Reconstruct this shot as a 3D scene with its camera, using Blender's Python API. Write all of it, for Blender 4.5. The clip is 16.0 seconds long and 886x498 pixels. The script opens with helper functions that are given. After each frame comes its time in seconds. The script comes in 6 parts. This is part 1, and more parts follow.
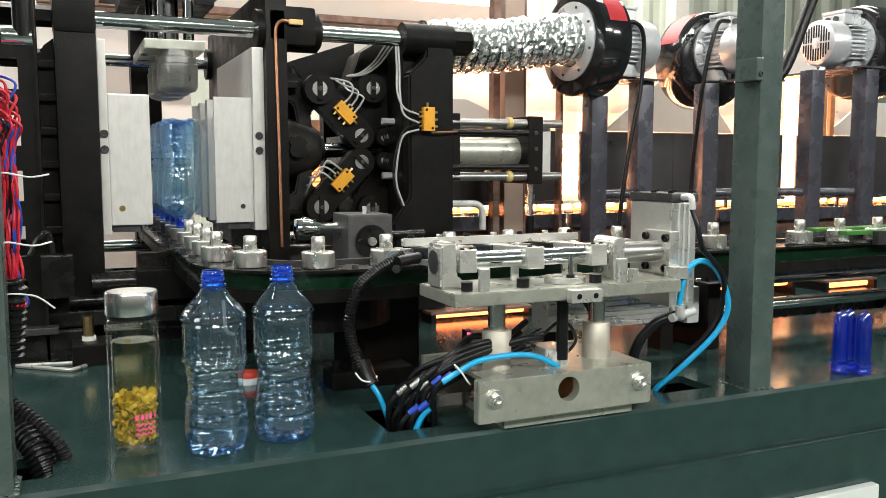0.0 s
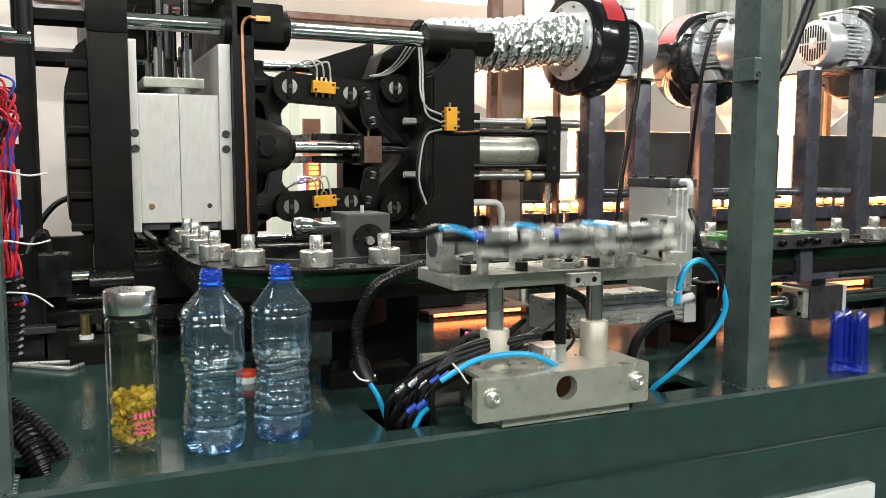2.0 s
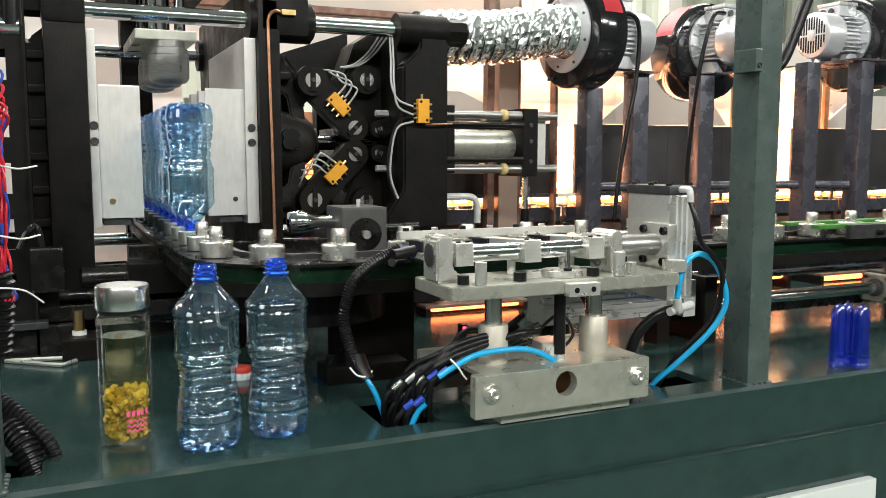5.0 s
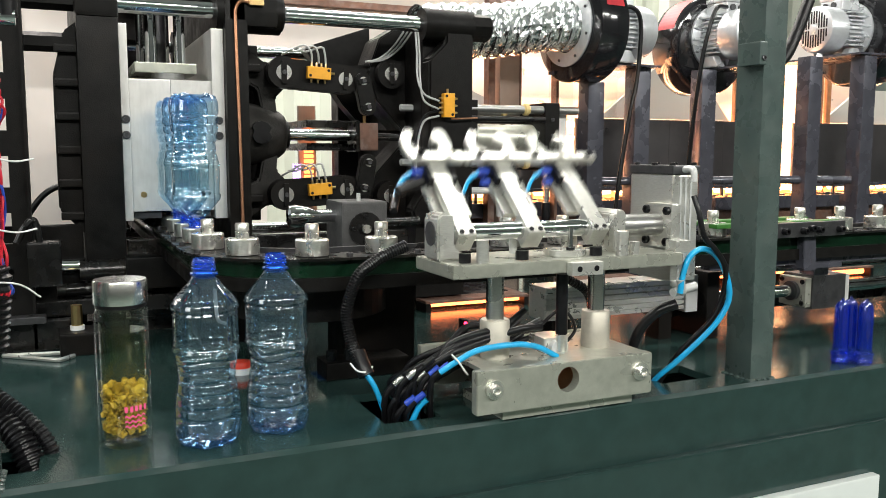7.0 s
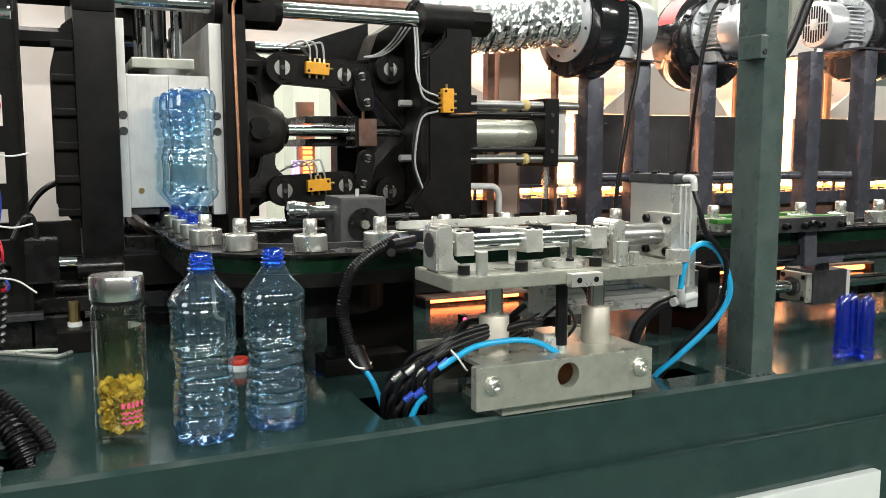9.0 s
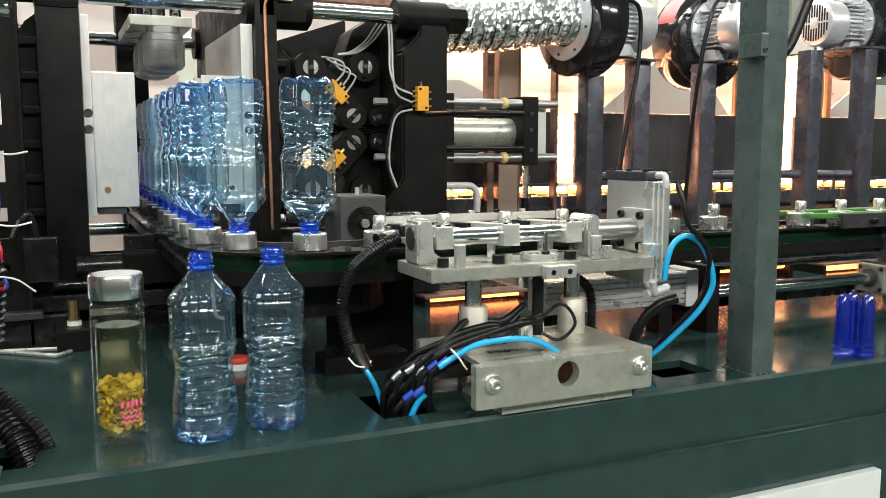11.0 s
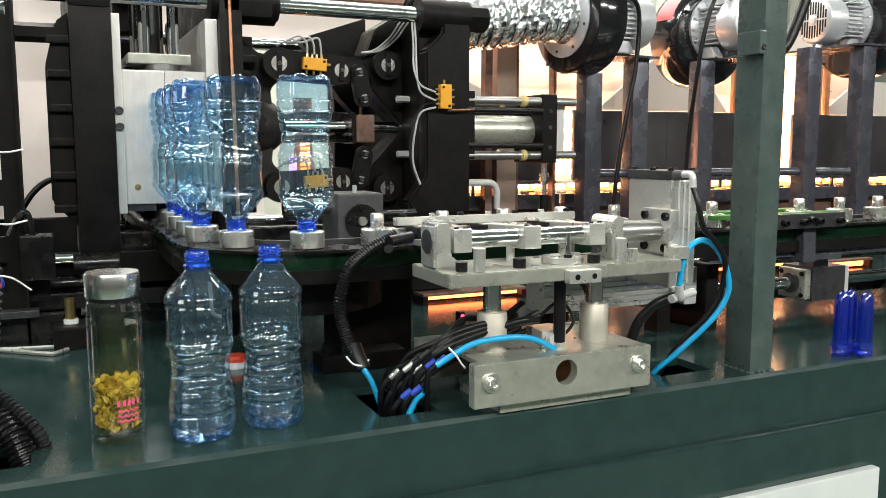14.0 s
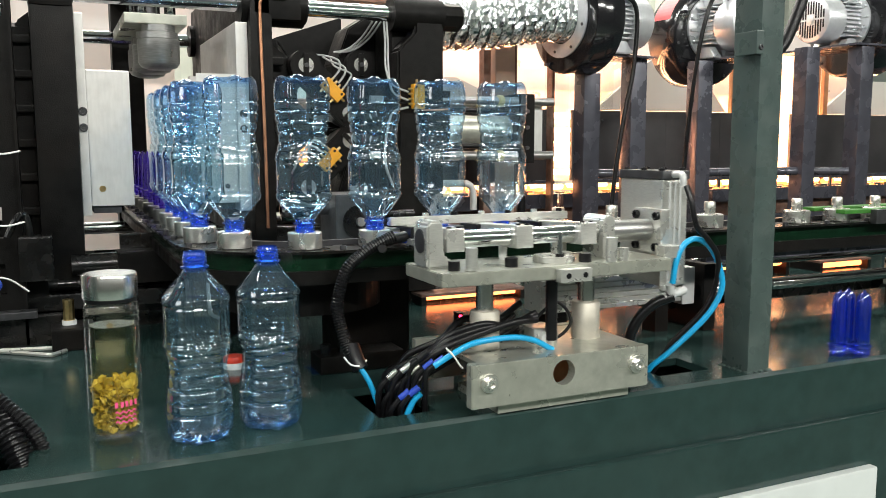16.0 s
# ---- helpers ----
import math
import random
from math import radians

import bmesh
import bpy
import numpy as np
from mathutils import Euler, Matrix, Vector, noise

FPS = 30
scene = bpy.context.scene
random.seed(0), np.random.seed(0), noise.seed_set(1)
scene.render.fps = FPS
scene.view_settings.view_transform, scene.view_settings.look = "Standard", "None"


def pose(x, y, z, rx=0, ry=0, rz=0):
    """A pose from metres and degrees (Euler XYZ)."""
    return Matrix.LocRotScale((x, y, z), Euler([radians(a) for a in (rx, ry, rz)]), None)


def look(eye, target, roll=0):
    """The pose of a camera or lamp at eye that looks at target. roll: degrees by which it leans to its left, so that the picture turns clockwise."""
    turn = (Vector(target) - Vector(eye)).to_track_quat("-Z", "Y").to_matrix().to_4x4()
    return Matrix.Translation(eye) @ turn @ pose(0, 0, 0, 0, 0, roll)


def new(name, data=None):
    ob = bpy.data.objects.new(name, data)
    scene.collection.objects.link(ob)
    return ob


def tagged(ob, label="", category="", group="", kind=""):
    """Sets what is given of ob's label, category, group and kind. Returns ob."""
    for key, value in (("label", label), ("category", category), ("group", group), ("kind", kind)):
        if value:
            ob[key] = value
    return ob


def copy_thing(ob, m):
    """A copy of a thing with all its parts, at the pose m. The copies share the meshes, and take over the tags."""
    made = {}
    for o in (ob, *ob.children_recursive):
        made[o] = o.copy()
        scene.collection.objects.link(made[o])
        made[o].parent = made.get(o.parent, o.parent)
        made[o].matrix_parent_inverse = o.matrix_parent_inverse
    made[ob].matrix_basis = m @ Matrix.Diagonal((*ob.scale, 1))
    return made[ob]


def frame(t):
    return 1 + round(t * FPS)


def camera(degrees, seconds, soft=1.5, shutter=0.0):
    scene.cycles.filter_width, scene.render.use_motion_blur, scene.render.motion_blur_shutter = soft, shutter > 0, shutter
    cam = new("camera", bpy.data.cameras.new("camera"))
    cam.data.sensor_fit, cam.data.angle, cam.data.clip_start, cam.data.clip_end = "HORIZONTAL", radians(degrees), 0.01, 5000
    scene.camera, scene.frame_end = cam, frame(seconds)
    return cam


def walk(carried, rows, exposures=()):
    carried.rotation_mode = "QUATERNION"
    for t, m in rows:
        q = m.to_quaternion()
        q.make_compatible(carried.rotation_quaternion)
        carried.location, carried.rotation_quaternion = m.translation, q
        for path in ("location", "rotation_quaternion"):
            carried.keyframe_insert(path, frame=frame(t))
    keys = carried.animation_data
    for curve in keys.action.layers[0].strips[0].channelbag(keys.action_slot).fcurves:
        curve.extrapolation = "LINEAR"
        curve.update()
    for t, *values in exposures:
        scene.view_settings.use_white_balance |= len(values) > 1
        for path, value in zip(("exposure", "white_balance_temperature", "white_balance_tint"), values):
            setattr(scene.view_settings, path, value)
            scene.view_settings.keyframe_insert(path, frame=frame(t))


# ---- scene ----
cam = camera(55.1, 16.0, soft=0.5, shutter=0.5)
PATH = [
    (0, (-0.536, -1.009, 1.262), (0.268, 0.811, 1.063), -0.0),
    (0.5, (-0.538, -1.01, 1.262), (0.27, 0.808, 1.064), 0.0),
    (1, (-0.54, -1.011, 1.262), (0.271, 0.807, 1.065), 0.0),
    (1.5, (-0.538, -1.011, 1.262), (0.272, 0.807, 1.064), 0.0),
    (2, (-0.539, -1.009, 1.262), (0.273, 0.808, 1.061), 0.1),
    (2.5, (-0.539, -1.003, 1.261), (0.276, 0.813, 1.059), 0.1),
    (3, (-0.538, -1.001, 1.261), (0.277, 0.814, 1.056), 0.0),
    (3.5, (-0.538, -0.999, 1.26), (0.278, 0.815, 1.054), 0.1),
    (4, (-0.537, -0.997, 1.261), (0.281, 0.816, 1.052), 0.1),
    (6.5, (-0.532, -0.984, 1.258), (0.288, 0.826, 1.036), 0.0),
    (7, (-0.532, -0.981, 1.258), (0.289, 0.828, 1.032), 0.1),
    (7.5, (-0.532, -0.978, 1.257), (0.292, 0.829, 1.026), 0.1),
    (8, (-0.532, -0.977, 1.255), (0.292, 0.83, 1.024), 0.1),
    (8.5, (-0.53, -0.975, 1.254), (0.294, 0.832, 1.023), 0.1),
    (9, (-0.528, -0.975, 1.254), (0.293, 0.833, 1.022), 0.0),
    (11.5, (-0.527, -0.973, 1.253), (0.295, 0.835, 1.017), -0.0),
    (12, (-0.525, -0.974, 1.255), (0.297, 0.833, 1.015), 0.0),
    (12.5, (-0.523, -0.974, 1.255), (0.299, 0.834, 1.016), -0.1),
    (13, (-0.524, -0.973, 1.255), (0.299, 0.834, 1.016), -0.1),
    (13.5, (-0.525, -0.972, 1.255), (0.299, 0.834, 1.014), -0.1),
    (14, (-0.525, -0.97, 1.254), (0.3, 0.836, 1.013), 0.0),
    (14.5, (-0.524, -0.97, 1.254), (0.3, 0.837, 1.013), 0.1),
    (15, (-0.524, -0.973, 1.255), (0.3, 0.834, 1.013), 0.1),
    (15.5, (-0.525, -0.972, 1.255), (0.302, 0.833, 1.013), 0.0),
    (16, (-0.523, -0.972, 1.255), (0.303, 0.833, 1.014), -0.1),
]
walk(cam, [(t, look(eye, target, roll)) for t, eye, target, roll in PATH])
scene.cycles.transparent_max_bounces = 24

# ---- light ----
world = bpy.data.worlds.new("hall_air")
world.use_nodes = True
scene.world = world
wn = world.node_tree.nodes
sky = wn.new("ShaderNodeTexSky")
sky.sky_type, sky.sun_disc = "NISHITA", False
sky.sun_elevation, sky.sun_rotation = radians(40), radians(200)
world.node_tree.links.new(sky.outputs[0], wn["Background"].inputs[0])
wn["Background"].inputs[1].default_value = 0.08


def area_lamp(name, eye, target, sx, sy, watts, colour):
    d = bpy.data.lights.new(name, "AREA")
    d.shape, d.size, d.size_y, d.energy, d.color = "RECTANGLE", sx, sy, watts, colour
    ob = new(name, d)
    ob.matrix_world = look(eye, target)
    return ob


# added lamps: overhead strips, and unseen fill from camera side, back and left
for x in (-2.6, -0.4, 1.8, 4.0):
    area_lamp("roof_light", (x, -3.2, 3.3), (x * 0.35 + 0.2, 0.4, 1.1), 1.5, 0.25, 50, (1.0, 0.99, 0.93))
for x, y in ((-2.0, 0.9), (1.4, 0.8)):
    area_lamp("roof_light", (x, y, 4.4), (x, y + 0.2, 0.0), 1.5, 0.25, 44, (1.0, 0.99, 0.93))
# added behind the machine to brighten the rear panels and far wall
area_lamp("roof_light", (-0.8, 3.6, 4.6), (-0.6, 2.4, 1.0), 4.0, 1.2, 160, (1.0, 0.92, 0.87))
area_lamp("roof_light", (3.0, 3.6, 4.6), (2.4, 2.2, 1.2), 4.0, 1.2, 110, (1.0, 0.92, 0.85))
area_lamp("roof_light", (3.2, 6.2, 4.9), (3.6, 8.0, 2.6), 5.0, 0.6, 210, (1.0, 0.99, 0.9))
# fill from the left, placed inside the closed hall
area_lamp("side_daylight", (-4.5, -1.4, 2.6), (0.0, 0.4, 1.1), 1.6, 2.2, 28, (0.95, 0.98, 0.98))
scene.view_settings.exposure = 0.56


# ---- materials ----
def material(name, colour, rough=0.5, metal=0.0, grain=0.0, scale=40.0, bump=0.0, bscale=200.0, stretch=(1, 1, 1),
             stain=0.0, stain_colour=(0.02, 0.02, 0.02), stain_scale=6.0, rough_var=0.0, coat=0.0, spec=0.5):
    m = bpy.data.materials.new(name)
    m.use_nodes = True
    n, l = m.node_tree.nodes, m.node_tree.links
    b = n["Principled BSDF"]
    b.inputs["Roughness"].default_value, b.inputs["Metallic"].default_value = rough, metal
    b.inputs["Coat Weight"].default_value = coat
    b.inputs["Specular IOR Level"].default_value = spec
    tc, mp = n.new("ShaderNodeTexCoord"), n.new("ShaderNodeMapping")
    mp.inputs["Scale"].default_value = stretch
    l.new(tc.outputs["Object"], mp.inputs["Vector"])
    f = n.new("ShaderNodeTexNoise")
    f.inputs["Scale"].default_value, f.inputs["Detail"].default_value = scale, 4.0
    l.new(mp.outputs[0], f.inputs["Vector"])
    r = n.new("ShaderNodeValToRGB")
    lo = [max(0.0, c * (1 - grain)) for c in colour]
    hi = [min(1.0, c * (1 + grain)) for c in colour]
    r.color_ramp.elements[0].color, r.color_ramp.elements[1].color = (*lo, 1), (*hi, 1)
    r.color_ramp.elements[0].position, r.color_ramp.elements[1].position = 0.3, 0.7
    l.new(f.outputs["Fac"], r.inputs[0])
    out = r.outputs[0]
    if stain:
        s = n.new("ShaderNodeTexNoise")
        s.inputs["Scale"].default_value, s.inputs["Detail"].default_value = stain_scale, 6.0
        l.new(tc.outputs["Object"], s.inputs["Vector"])
        sr = n.new("ShaderNodeMapRange")
        sr.inputs["From Min"].default_value, sr.inputs["From Max"].default_value = 0.48, 0.72
        sr.inputs["To Max"].default_value = stain
        l.new(s.outputs["Fac"], sr.inputs["Value"])
        mx = n.new("ShaderNodeMixRGB")
        mx.inputs[2].default_value = (*stain_colour, 1)
        l.new(sr.outputs[0], mx.inputs[0])
        l.new(out, mx.inputs[1])
        out = mx.outputs[0]
    l.new(out, b.inputs["Base Color"])
    if rough_var:
        rv = n.new("ShaderNodeMapRange")
        rv.inputs["To Min"].default_value, rv.inputs["To Max"].default_value = max(0.03, rough - rough_var), min(1, rough + rough_var)
        f2 = n.new("ShaderNodeTexNoise")
        f2.inputs["Scale"].default_value, f2.inputs["Detail"].default_value = stain_scale * 2.3, 5.0
        l.new(tc.outputs["Object"], f2.inputs["Vector"])
        rv.inputs["From Min"].default_value, rv.inputs["From Max"].default_value = 0.3, 0.7
        l.new(f2.outputs["Fac"], rv.inputs["Value"])
        l.new(rv.outputs[0], b.inputs["Roughness"])
    if bump:
        bn, bp = n.new("ShaderNodeTexNoise"), n.new("ShaderNodeBump")
        bn.inputs["Scale"].default_value, bn.inputs["Detail"].default_value = bscale, 3.0
        bp.inputs["Strength"].default_value, bp.inputs["Distance"].default_value = bump, 0.002
        l.new(mp.outputs[0], bn.inputs["Vector"])
        l.new(bn.outputs["Fac"], bp.inputs["Height"])
        l.new(bp.outputs[0], b.inputs["Normal"])
    return m


def clear(name, tint, gloss=0.9, rough=0.04, ior=1.45, body=0.0, body_colour=(0.3, 0.5, 0.8), thick=()):
    """A thin clear wall: it tints what is behind it and shines by Fresnel; thick: tints by height, where the wall is thicker."""
    m = bpy.data.materials.new(name)
    m.use_nodes = True
    n, l = m.node_tree.nodes, m.node_tree.links
    n.remove(n["Principled BSDF"])
    tr, gl, fr, mx = n.new("ShaderNodeBsdfTransparent"), n.new("ShaderNodeBsdfGlossy"), n.new("ShaderNodeLayerWeight"), n.new("ShaderNodeMixShader")
    pw, ma = n.new("ShaderNodeMath"), n.new("ShaderNodeMath")
    pw.operation, ma.operation = "POWER", "MULTIPLY_ADD"
    pw.inputs[1].default_value, ma.inputs[1].default_value, ma.inputs[2].default_value = 4.0, 0.75, ((ior - 1) / (ior + 1)) ** 2 * 1.6
    tr.inputs[0].default_value = (*tint, 1)
    if thick:
        tc, sx, ra = n.new("ShaderNodeTexCoord"), n.new("ShaderNodeSeparateXYZ"), n.new("ShaderNodeValToRGB")
        sc = n.new("ShaderNodeMath")
        sc.operation, sc.inputs[1].default_value = "MULTIPLY", 4.0
        l.new(tc.outputs["Object"], sx.inputs[0])
        l.new(sx.outputs[2], sc.inputs[0])
        l.new(sc.outputs[0], ra.inputs[0])
        e = ra.color_ramp.elements
        for i, (z, c) in enumerate(thick):
            q = e[i] if i < 2 else e.new(1.0)
            q.position, q.color = z * 4.0, (*c, 1)
        l.new(ra.outputs[0], tr.inputs[0])
    gl.inputs[0].default_value, gl.inputs["Roughness"].default_value = (gloss, gloss, gloss, 1), rough
    fr.inputs[0].default_value = 0.5
    l.new(fr.outputs["Facing"], pw.inputs[0])
    l.new(pw.outputs[0], ma.inputs[0])
    l.new(ma.outputs[0], mx.inputs[0])
    last = tr.outputs[0]
    if body:
        df, m2 = n.new("ShaderNodeBsdfDiffuse"), n.new("ShaderNodeMixShader")
        df.inputs[0].default_value = (*body_colour, 1)
        m2.inputs[0].default_value = body
        l.new(tr.outputs[0], m2.inputs[1])
        l.new(df.outputs[0], m2.inputs[2])
        last = m2.outputs[0]
    l.new(last, mx.inputs[1])
    l.new(gl.outputs[0], mx.inputs[2])
    l.new(mx.outputs[0], n["Material Output"].inputs[0])
    return m


def glow(name, colour, power):
    m = bpy.data.materials.new(name)
    m.use_nodes = True
    n, l = m.node_tree.nodes, m.node_tree.links
    n.remove(n["Principled BSDF"])
    e = n.new("ShaderNodeEmission")
    e.inputs[0].default_value, e.inputs[1].default_value = (*colour, 1), power
    l.new(e.outputs[0], n["Material Output"].inputs[0])
    return m


BED = material("bed_green_paint", (0.018, 0.04, 0.037), 0.16, grain=0.15, scale=25, bump=0.04, bscale=350, stain=0.4, stain_colour=(0.026, 0.048, 0.043), stain_scale=7, rough_var=0.07)
POSTP = material("post_paint", (0.056, 0.08, 0.075), 0.3, grain=0.12, scale=30, bump=0.15, bscale=260, stain=0.3, stain_colour=(0.13, 0.15, 0.14), stain_scale=14, rough_var=0.1)
BLACK = material("cast_black", (0.0055, 0.0052, 0.0048), 0.46, grain=0.35, scale=60, bump=0.2, bscale=420, stain=0.4, stain_colour=(0.015, 0.011, 0.008), stain_scale=9, rough_var=0.14, spec=0.15)
IRON = material("bare_cast_iron", (0.018, 0.017, 0.0155), 0.55, grain=0.35, scale=40, bump=0.35, bscale=180, stain=0.4, stain_colour=(0.03, 0.022, 0.015), stain_scale=12, rough_var=0.12, spec=0.25)
OILY = material("oily_black_steel", (0.006, 0.006, 0.006), 0.27, 0.1, grain=0.3, scale=60, bump=0.2, bscale=300, stain=0.35, stain_colour=(0.03, 0.022, 0.013), stain_scale=12, rough_var=0.15)
CHROME = material("ground_chrome", (0.72, 0.74, 0.75), 0.1, 1.0, grain=0.04, scale=90, rough_var=0.04, stain=0.15, stain_colour=(0.3, 0.3, 0.3), stain_scale=18)
ALU = material("machined_aluminium", (0.64, 0.64, 0.6), 0.32, 0.72, grain=0.08, scale=120, stretch=(1, 1, 6), bump=0.06, bscale=500, stain=0.2, stain_colour=(0.35, 0.34, 0.3), stain_scale=14, rough_var=0.08)
MOULD = material("mould_steel", (0.76, 0.75, 0.72), 0.34, 0.4, grain=0.045, scale=30, stretch=(5, 5, 1), bump=0.05, bscale=400, stain=0.2, stain_colour=(0.5, 0.48, 0.44), stain_scale=40, rough_var=0.06)
STEEL = material("plated_steel", (0.44, 0.45, 0.39), 0.34, 0.6, grain=0.1, scale=70, bump=0.1, bscale=400, stain=0.35, stain_colour=(0.33, 0.33, 0.28), stain_scale=10, rough_var=0.12)
BUSH = material("satin_bushing", (0.5, 0.47, 0.4), 0.48, 0.5, grain=0.08, scale=80, bump=0.06, bscale=500, rough_var=0.06)
COLLAR = material("turned_steel", (0.78, 0.77, 0.72), 0.29, 0.9, grain=0.06, scale=150, stretch=(1, 1, 4), rough_var=0.06, stain_scale=20)
DARKSTEEL = material("dark_steel", (0.09, 0.09, 0.095), 0.35, 0.7, grain=0.2, scale=60, bump=0.1, rough_var=0.1)
ORANGE = material("anodised_orange", (0.85, 0.4, 0.03), 0.35, 0.15, grain=0.07, scale=70, rough_var=0.08)
BRASS = material("brass", (0.72, 0.52, 0.24), 0.28, 1.0, grain=0.1, scale=80)
COPPER = material("copper_pipe", (0.62, 0.3, 0.17), 0.35, 1.0, grain=0.15, scale=60)
RUST = material("rusty_brown_block", (0.16, 0.085, 0.06), 0.5, 0.3, grain=0.3, scale=40, bump=0.3, stain=0.5, stain_colour=(0.28, 0.24, 0.22), stain_scale=30)
CLAY = material("grey_brown_sheet", (0.34, 0.25, 0.2), 0.4, 0.3, grain=0.1, scale=12, stain=0.3, stain_colour=(0.22, 0.15, 0.11), stain_scale=8)
CREAM = material("cream_plastic", (0.62, 0.48, 0.2), 0.4, grain=0.08, scale=60)
RUBBER = material("black_rubber", (0.006, 0.006, 0.007), 0.34, grain=0.2, scale=90, rough_var=0.08, spec=0.3)
BLUETUBE = material("blue_air_tube", (0.01, 0.35, 0.67), 0.3, grain=0.05, scale=60, coat=0.3)
BLUEFIT = material("blue_fitting", (0.02, 0.06, 0.42), 0.35)
GREYTUBE = material("clear_grey_tube", (0.42, 0.43, 0.42), 0.3, grain=0.1)
WHITEP = material("white_plastic", (0.75, 0.76, 0.74), 0.4, grain=0.05, scale=40)
GREYFIT = material("grey_fitting", (0.55, 0.56, 0.55), 0.4, 0.2, grain=0.08)
REDW = material("red_wire", (0.6, 0.02, 0.04), 0.4)
BLUEW = material("blue_wire", (0.03, 0.08, 0.5), 0.4)
REDCAP = material("red_plastic", (0.72, 0.06, 0.03), 0.4, grain=0.05)
# dark paint, its base raised and blued for the columns' pale-blue sheen
OVEN = material("oven_frame_paint", (0.085, 0.087, 0.108), 0.26, 0.4, grain=0.15, scale=30, bump=0.1, bscale=260, stain=0.2, stain_colour=(0.12, 0.12, 0.14), stain_scale=9, rough_var=0.12)
PANEL = material("oven_shield", (0.04, 0.038, 0.04), 0.45, 0.2, grain=0.15, scale=20, stain=0.35, stain_colour=(0.07, 0.062, 0.06), stain_scale=5, rough_var=0.15)
REFLECT = material("oven_reflector", (0.85, 0.76, 0.68), 0.35, 0.35, grain=0.05, scale=12, rough_var=0.1)
FUNNEL = material("funnel_sheet", (0.46, 0.44, 0.4), 0.5, grain=0.05, scale=6, stain=0.25, stain_colour=(0.27, 0.25, 0.22), stain_scale=3)
# orange lamp light on the frame edges, put into the base colour
LITEDGE = material("orange_lit_frame", (0.5, 0.24, 0.11), 0.5, 0.2, grain=0.2, scale=30)
HOOD = material("hood_panel", (0.72, 0.66, 0.62), 0.55, grain=0.04, scale=6, stain=0.2, stain_colour=(0.6, 0.56, 0.52), stain_scale=2)
GLOSSBLACK = material("gloss_black_enamel", (0.012, 0.012, 0.014), 0.14, grain=0.1, scale=30, coat=0.5)
MOTOR = material("motor_silver_paint", (0.66, 0.68, 0.7), 0.34, 0.55, grain=0.06, scale=60, bump=0.1, rough_var=0.1)
FOIL = material("crumpled_foil", (0.92, 0.95, 0.94), 0.2, 1.0, grain=0.04, scale=30, bump=0.35, bscale=90)
GUN = material("gunmetal", (0.33, 0.33, 0.32), 0.34, 0.85, grain=0.12, scale=60, stretch=(1, 1, 8), rough_var=0.08)
REDLABEL = material("red_label", (0.42, 0.025, 0.035), 0.4, grain=0.1, scale=40)
CASTGREY = material("dark_grey_casting", (0.06, 0.06, 0.06), 0.5, 0.1, grain=0.2, scale=60, bump=0.3, bscale=300, rough_var=0.1)
GREEN = material("green_paint", (0.035, 0.16, 0.02), 0.45, grain=0.15, scale=30)
# green light on the chain links, put into their colour
DKGREEN = material("green_lit_chain", (0.004, 0.022, 0.01), 0.2, 0.3, grain=0.4, scale=50)
# far wall's cladding with shade put into the colour, to cut bounce light
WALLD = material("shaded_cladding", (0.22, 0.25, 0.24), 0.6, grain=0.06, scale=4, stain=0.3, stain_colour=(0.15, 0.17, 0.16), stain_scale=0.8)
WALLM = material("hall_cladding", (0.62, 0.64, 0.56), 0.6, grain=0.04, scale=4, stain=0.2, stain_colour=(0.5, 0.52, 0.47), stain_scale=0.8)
FLOORM = material("hall_floor_paint", (0.1, 0.14, 0.12), 0.4, grain=0.1, scale=8, stain=0.3, stain_colour=(0.25, 0.27, 0.25), stain_scale=2, rough_var=0.15)
DOORP = material("pale_door_paint", (0.68, 0.72, 0.7), 0.4, grain=0.03, scale=20, rough_var=0.06)
PETALM = material("dried_yellow_petals", (0.55, 0.38, 0.05), 0.6, grain=0.35, scale=90)
PINK = material("pink_print", (0.85, 0.1, 0.25), 0.5)
PEWTER = material("brushed_lid", (0.72, 0.71, 0.68), 0.27, 1.0, grain=0.06, scale=60, stretch=(1, 1, 40), rough_var=0.05)
LIDSTEEL = material("brushed_lid_steel", (0.82, 0.81, 0.78), 0.24, 1.0, grain=0.05, scale=60, stretch=(1, 1, 40), rough_var=0.05)
PET = clear("clear_blue_pet", (0.76, 0.92, 0.98), 1.0, 0.012, 2.0, 0.014, (0.16, 0.58, 0.98), thick=((0.02, (0.72, 0.875, 0.985)), (0.1, (0.78, 0.915, 0.985)), (0.125, (0.83, 0.945, 0.985)), (0.175, (0.79, 0.92, 0.985)), (0.2, (0.58, 0.8, 0.98))))
PETBASE = clear("thick_blue_pet", (0.58, 0.78, 0.98), 1.0, 0.02, 1.8, 0.04, (0.06, 0.28, 0.9))
PETNECK = clear("thick_blue_neck", (0.2, 0.46, 0.96), 1.0, 0.04, 1.8, 0.12, (0.02, 0.16, 0.88))
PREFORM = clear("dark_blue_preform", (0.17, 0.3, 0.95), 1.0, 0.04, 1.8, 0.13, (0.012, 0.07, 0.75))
# violet light on the chain's preforms is put into this tint
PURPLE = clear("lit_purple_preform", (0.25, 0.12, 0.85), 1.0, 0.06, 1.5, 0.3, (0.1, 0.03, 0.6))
GLASS = clear("bottle_glass", (0.97, 0.98, 0.96), 1.0, 0.02, 1.4)
TEA = clear("pale_tea", (0.93, 0.92, 0.74), 1.0, 0.02, 1.1)
LAMPGLOW = glow("heater_filament", (1.0, 0.43, 0.2), 28.0)
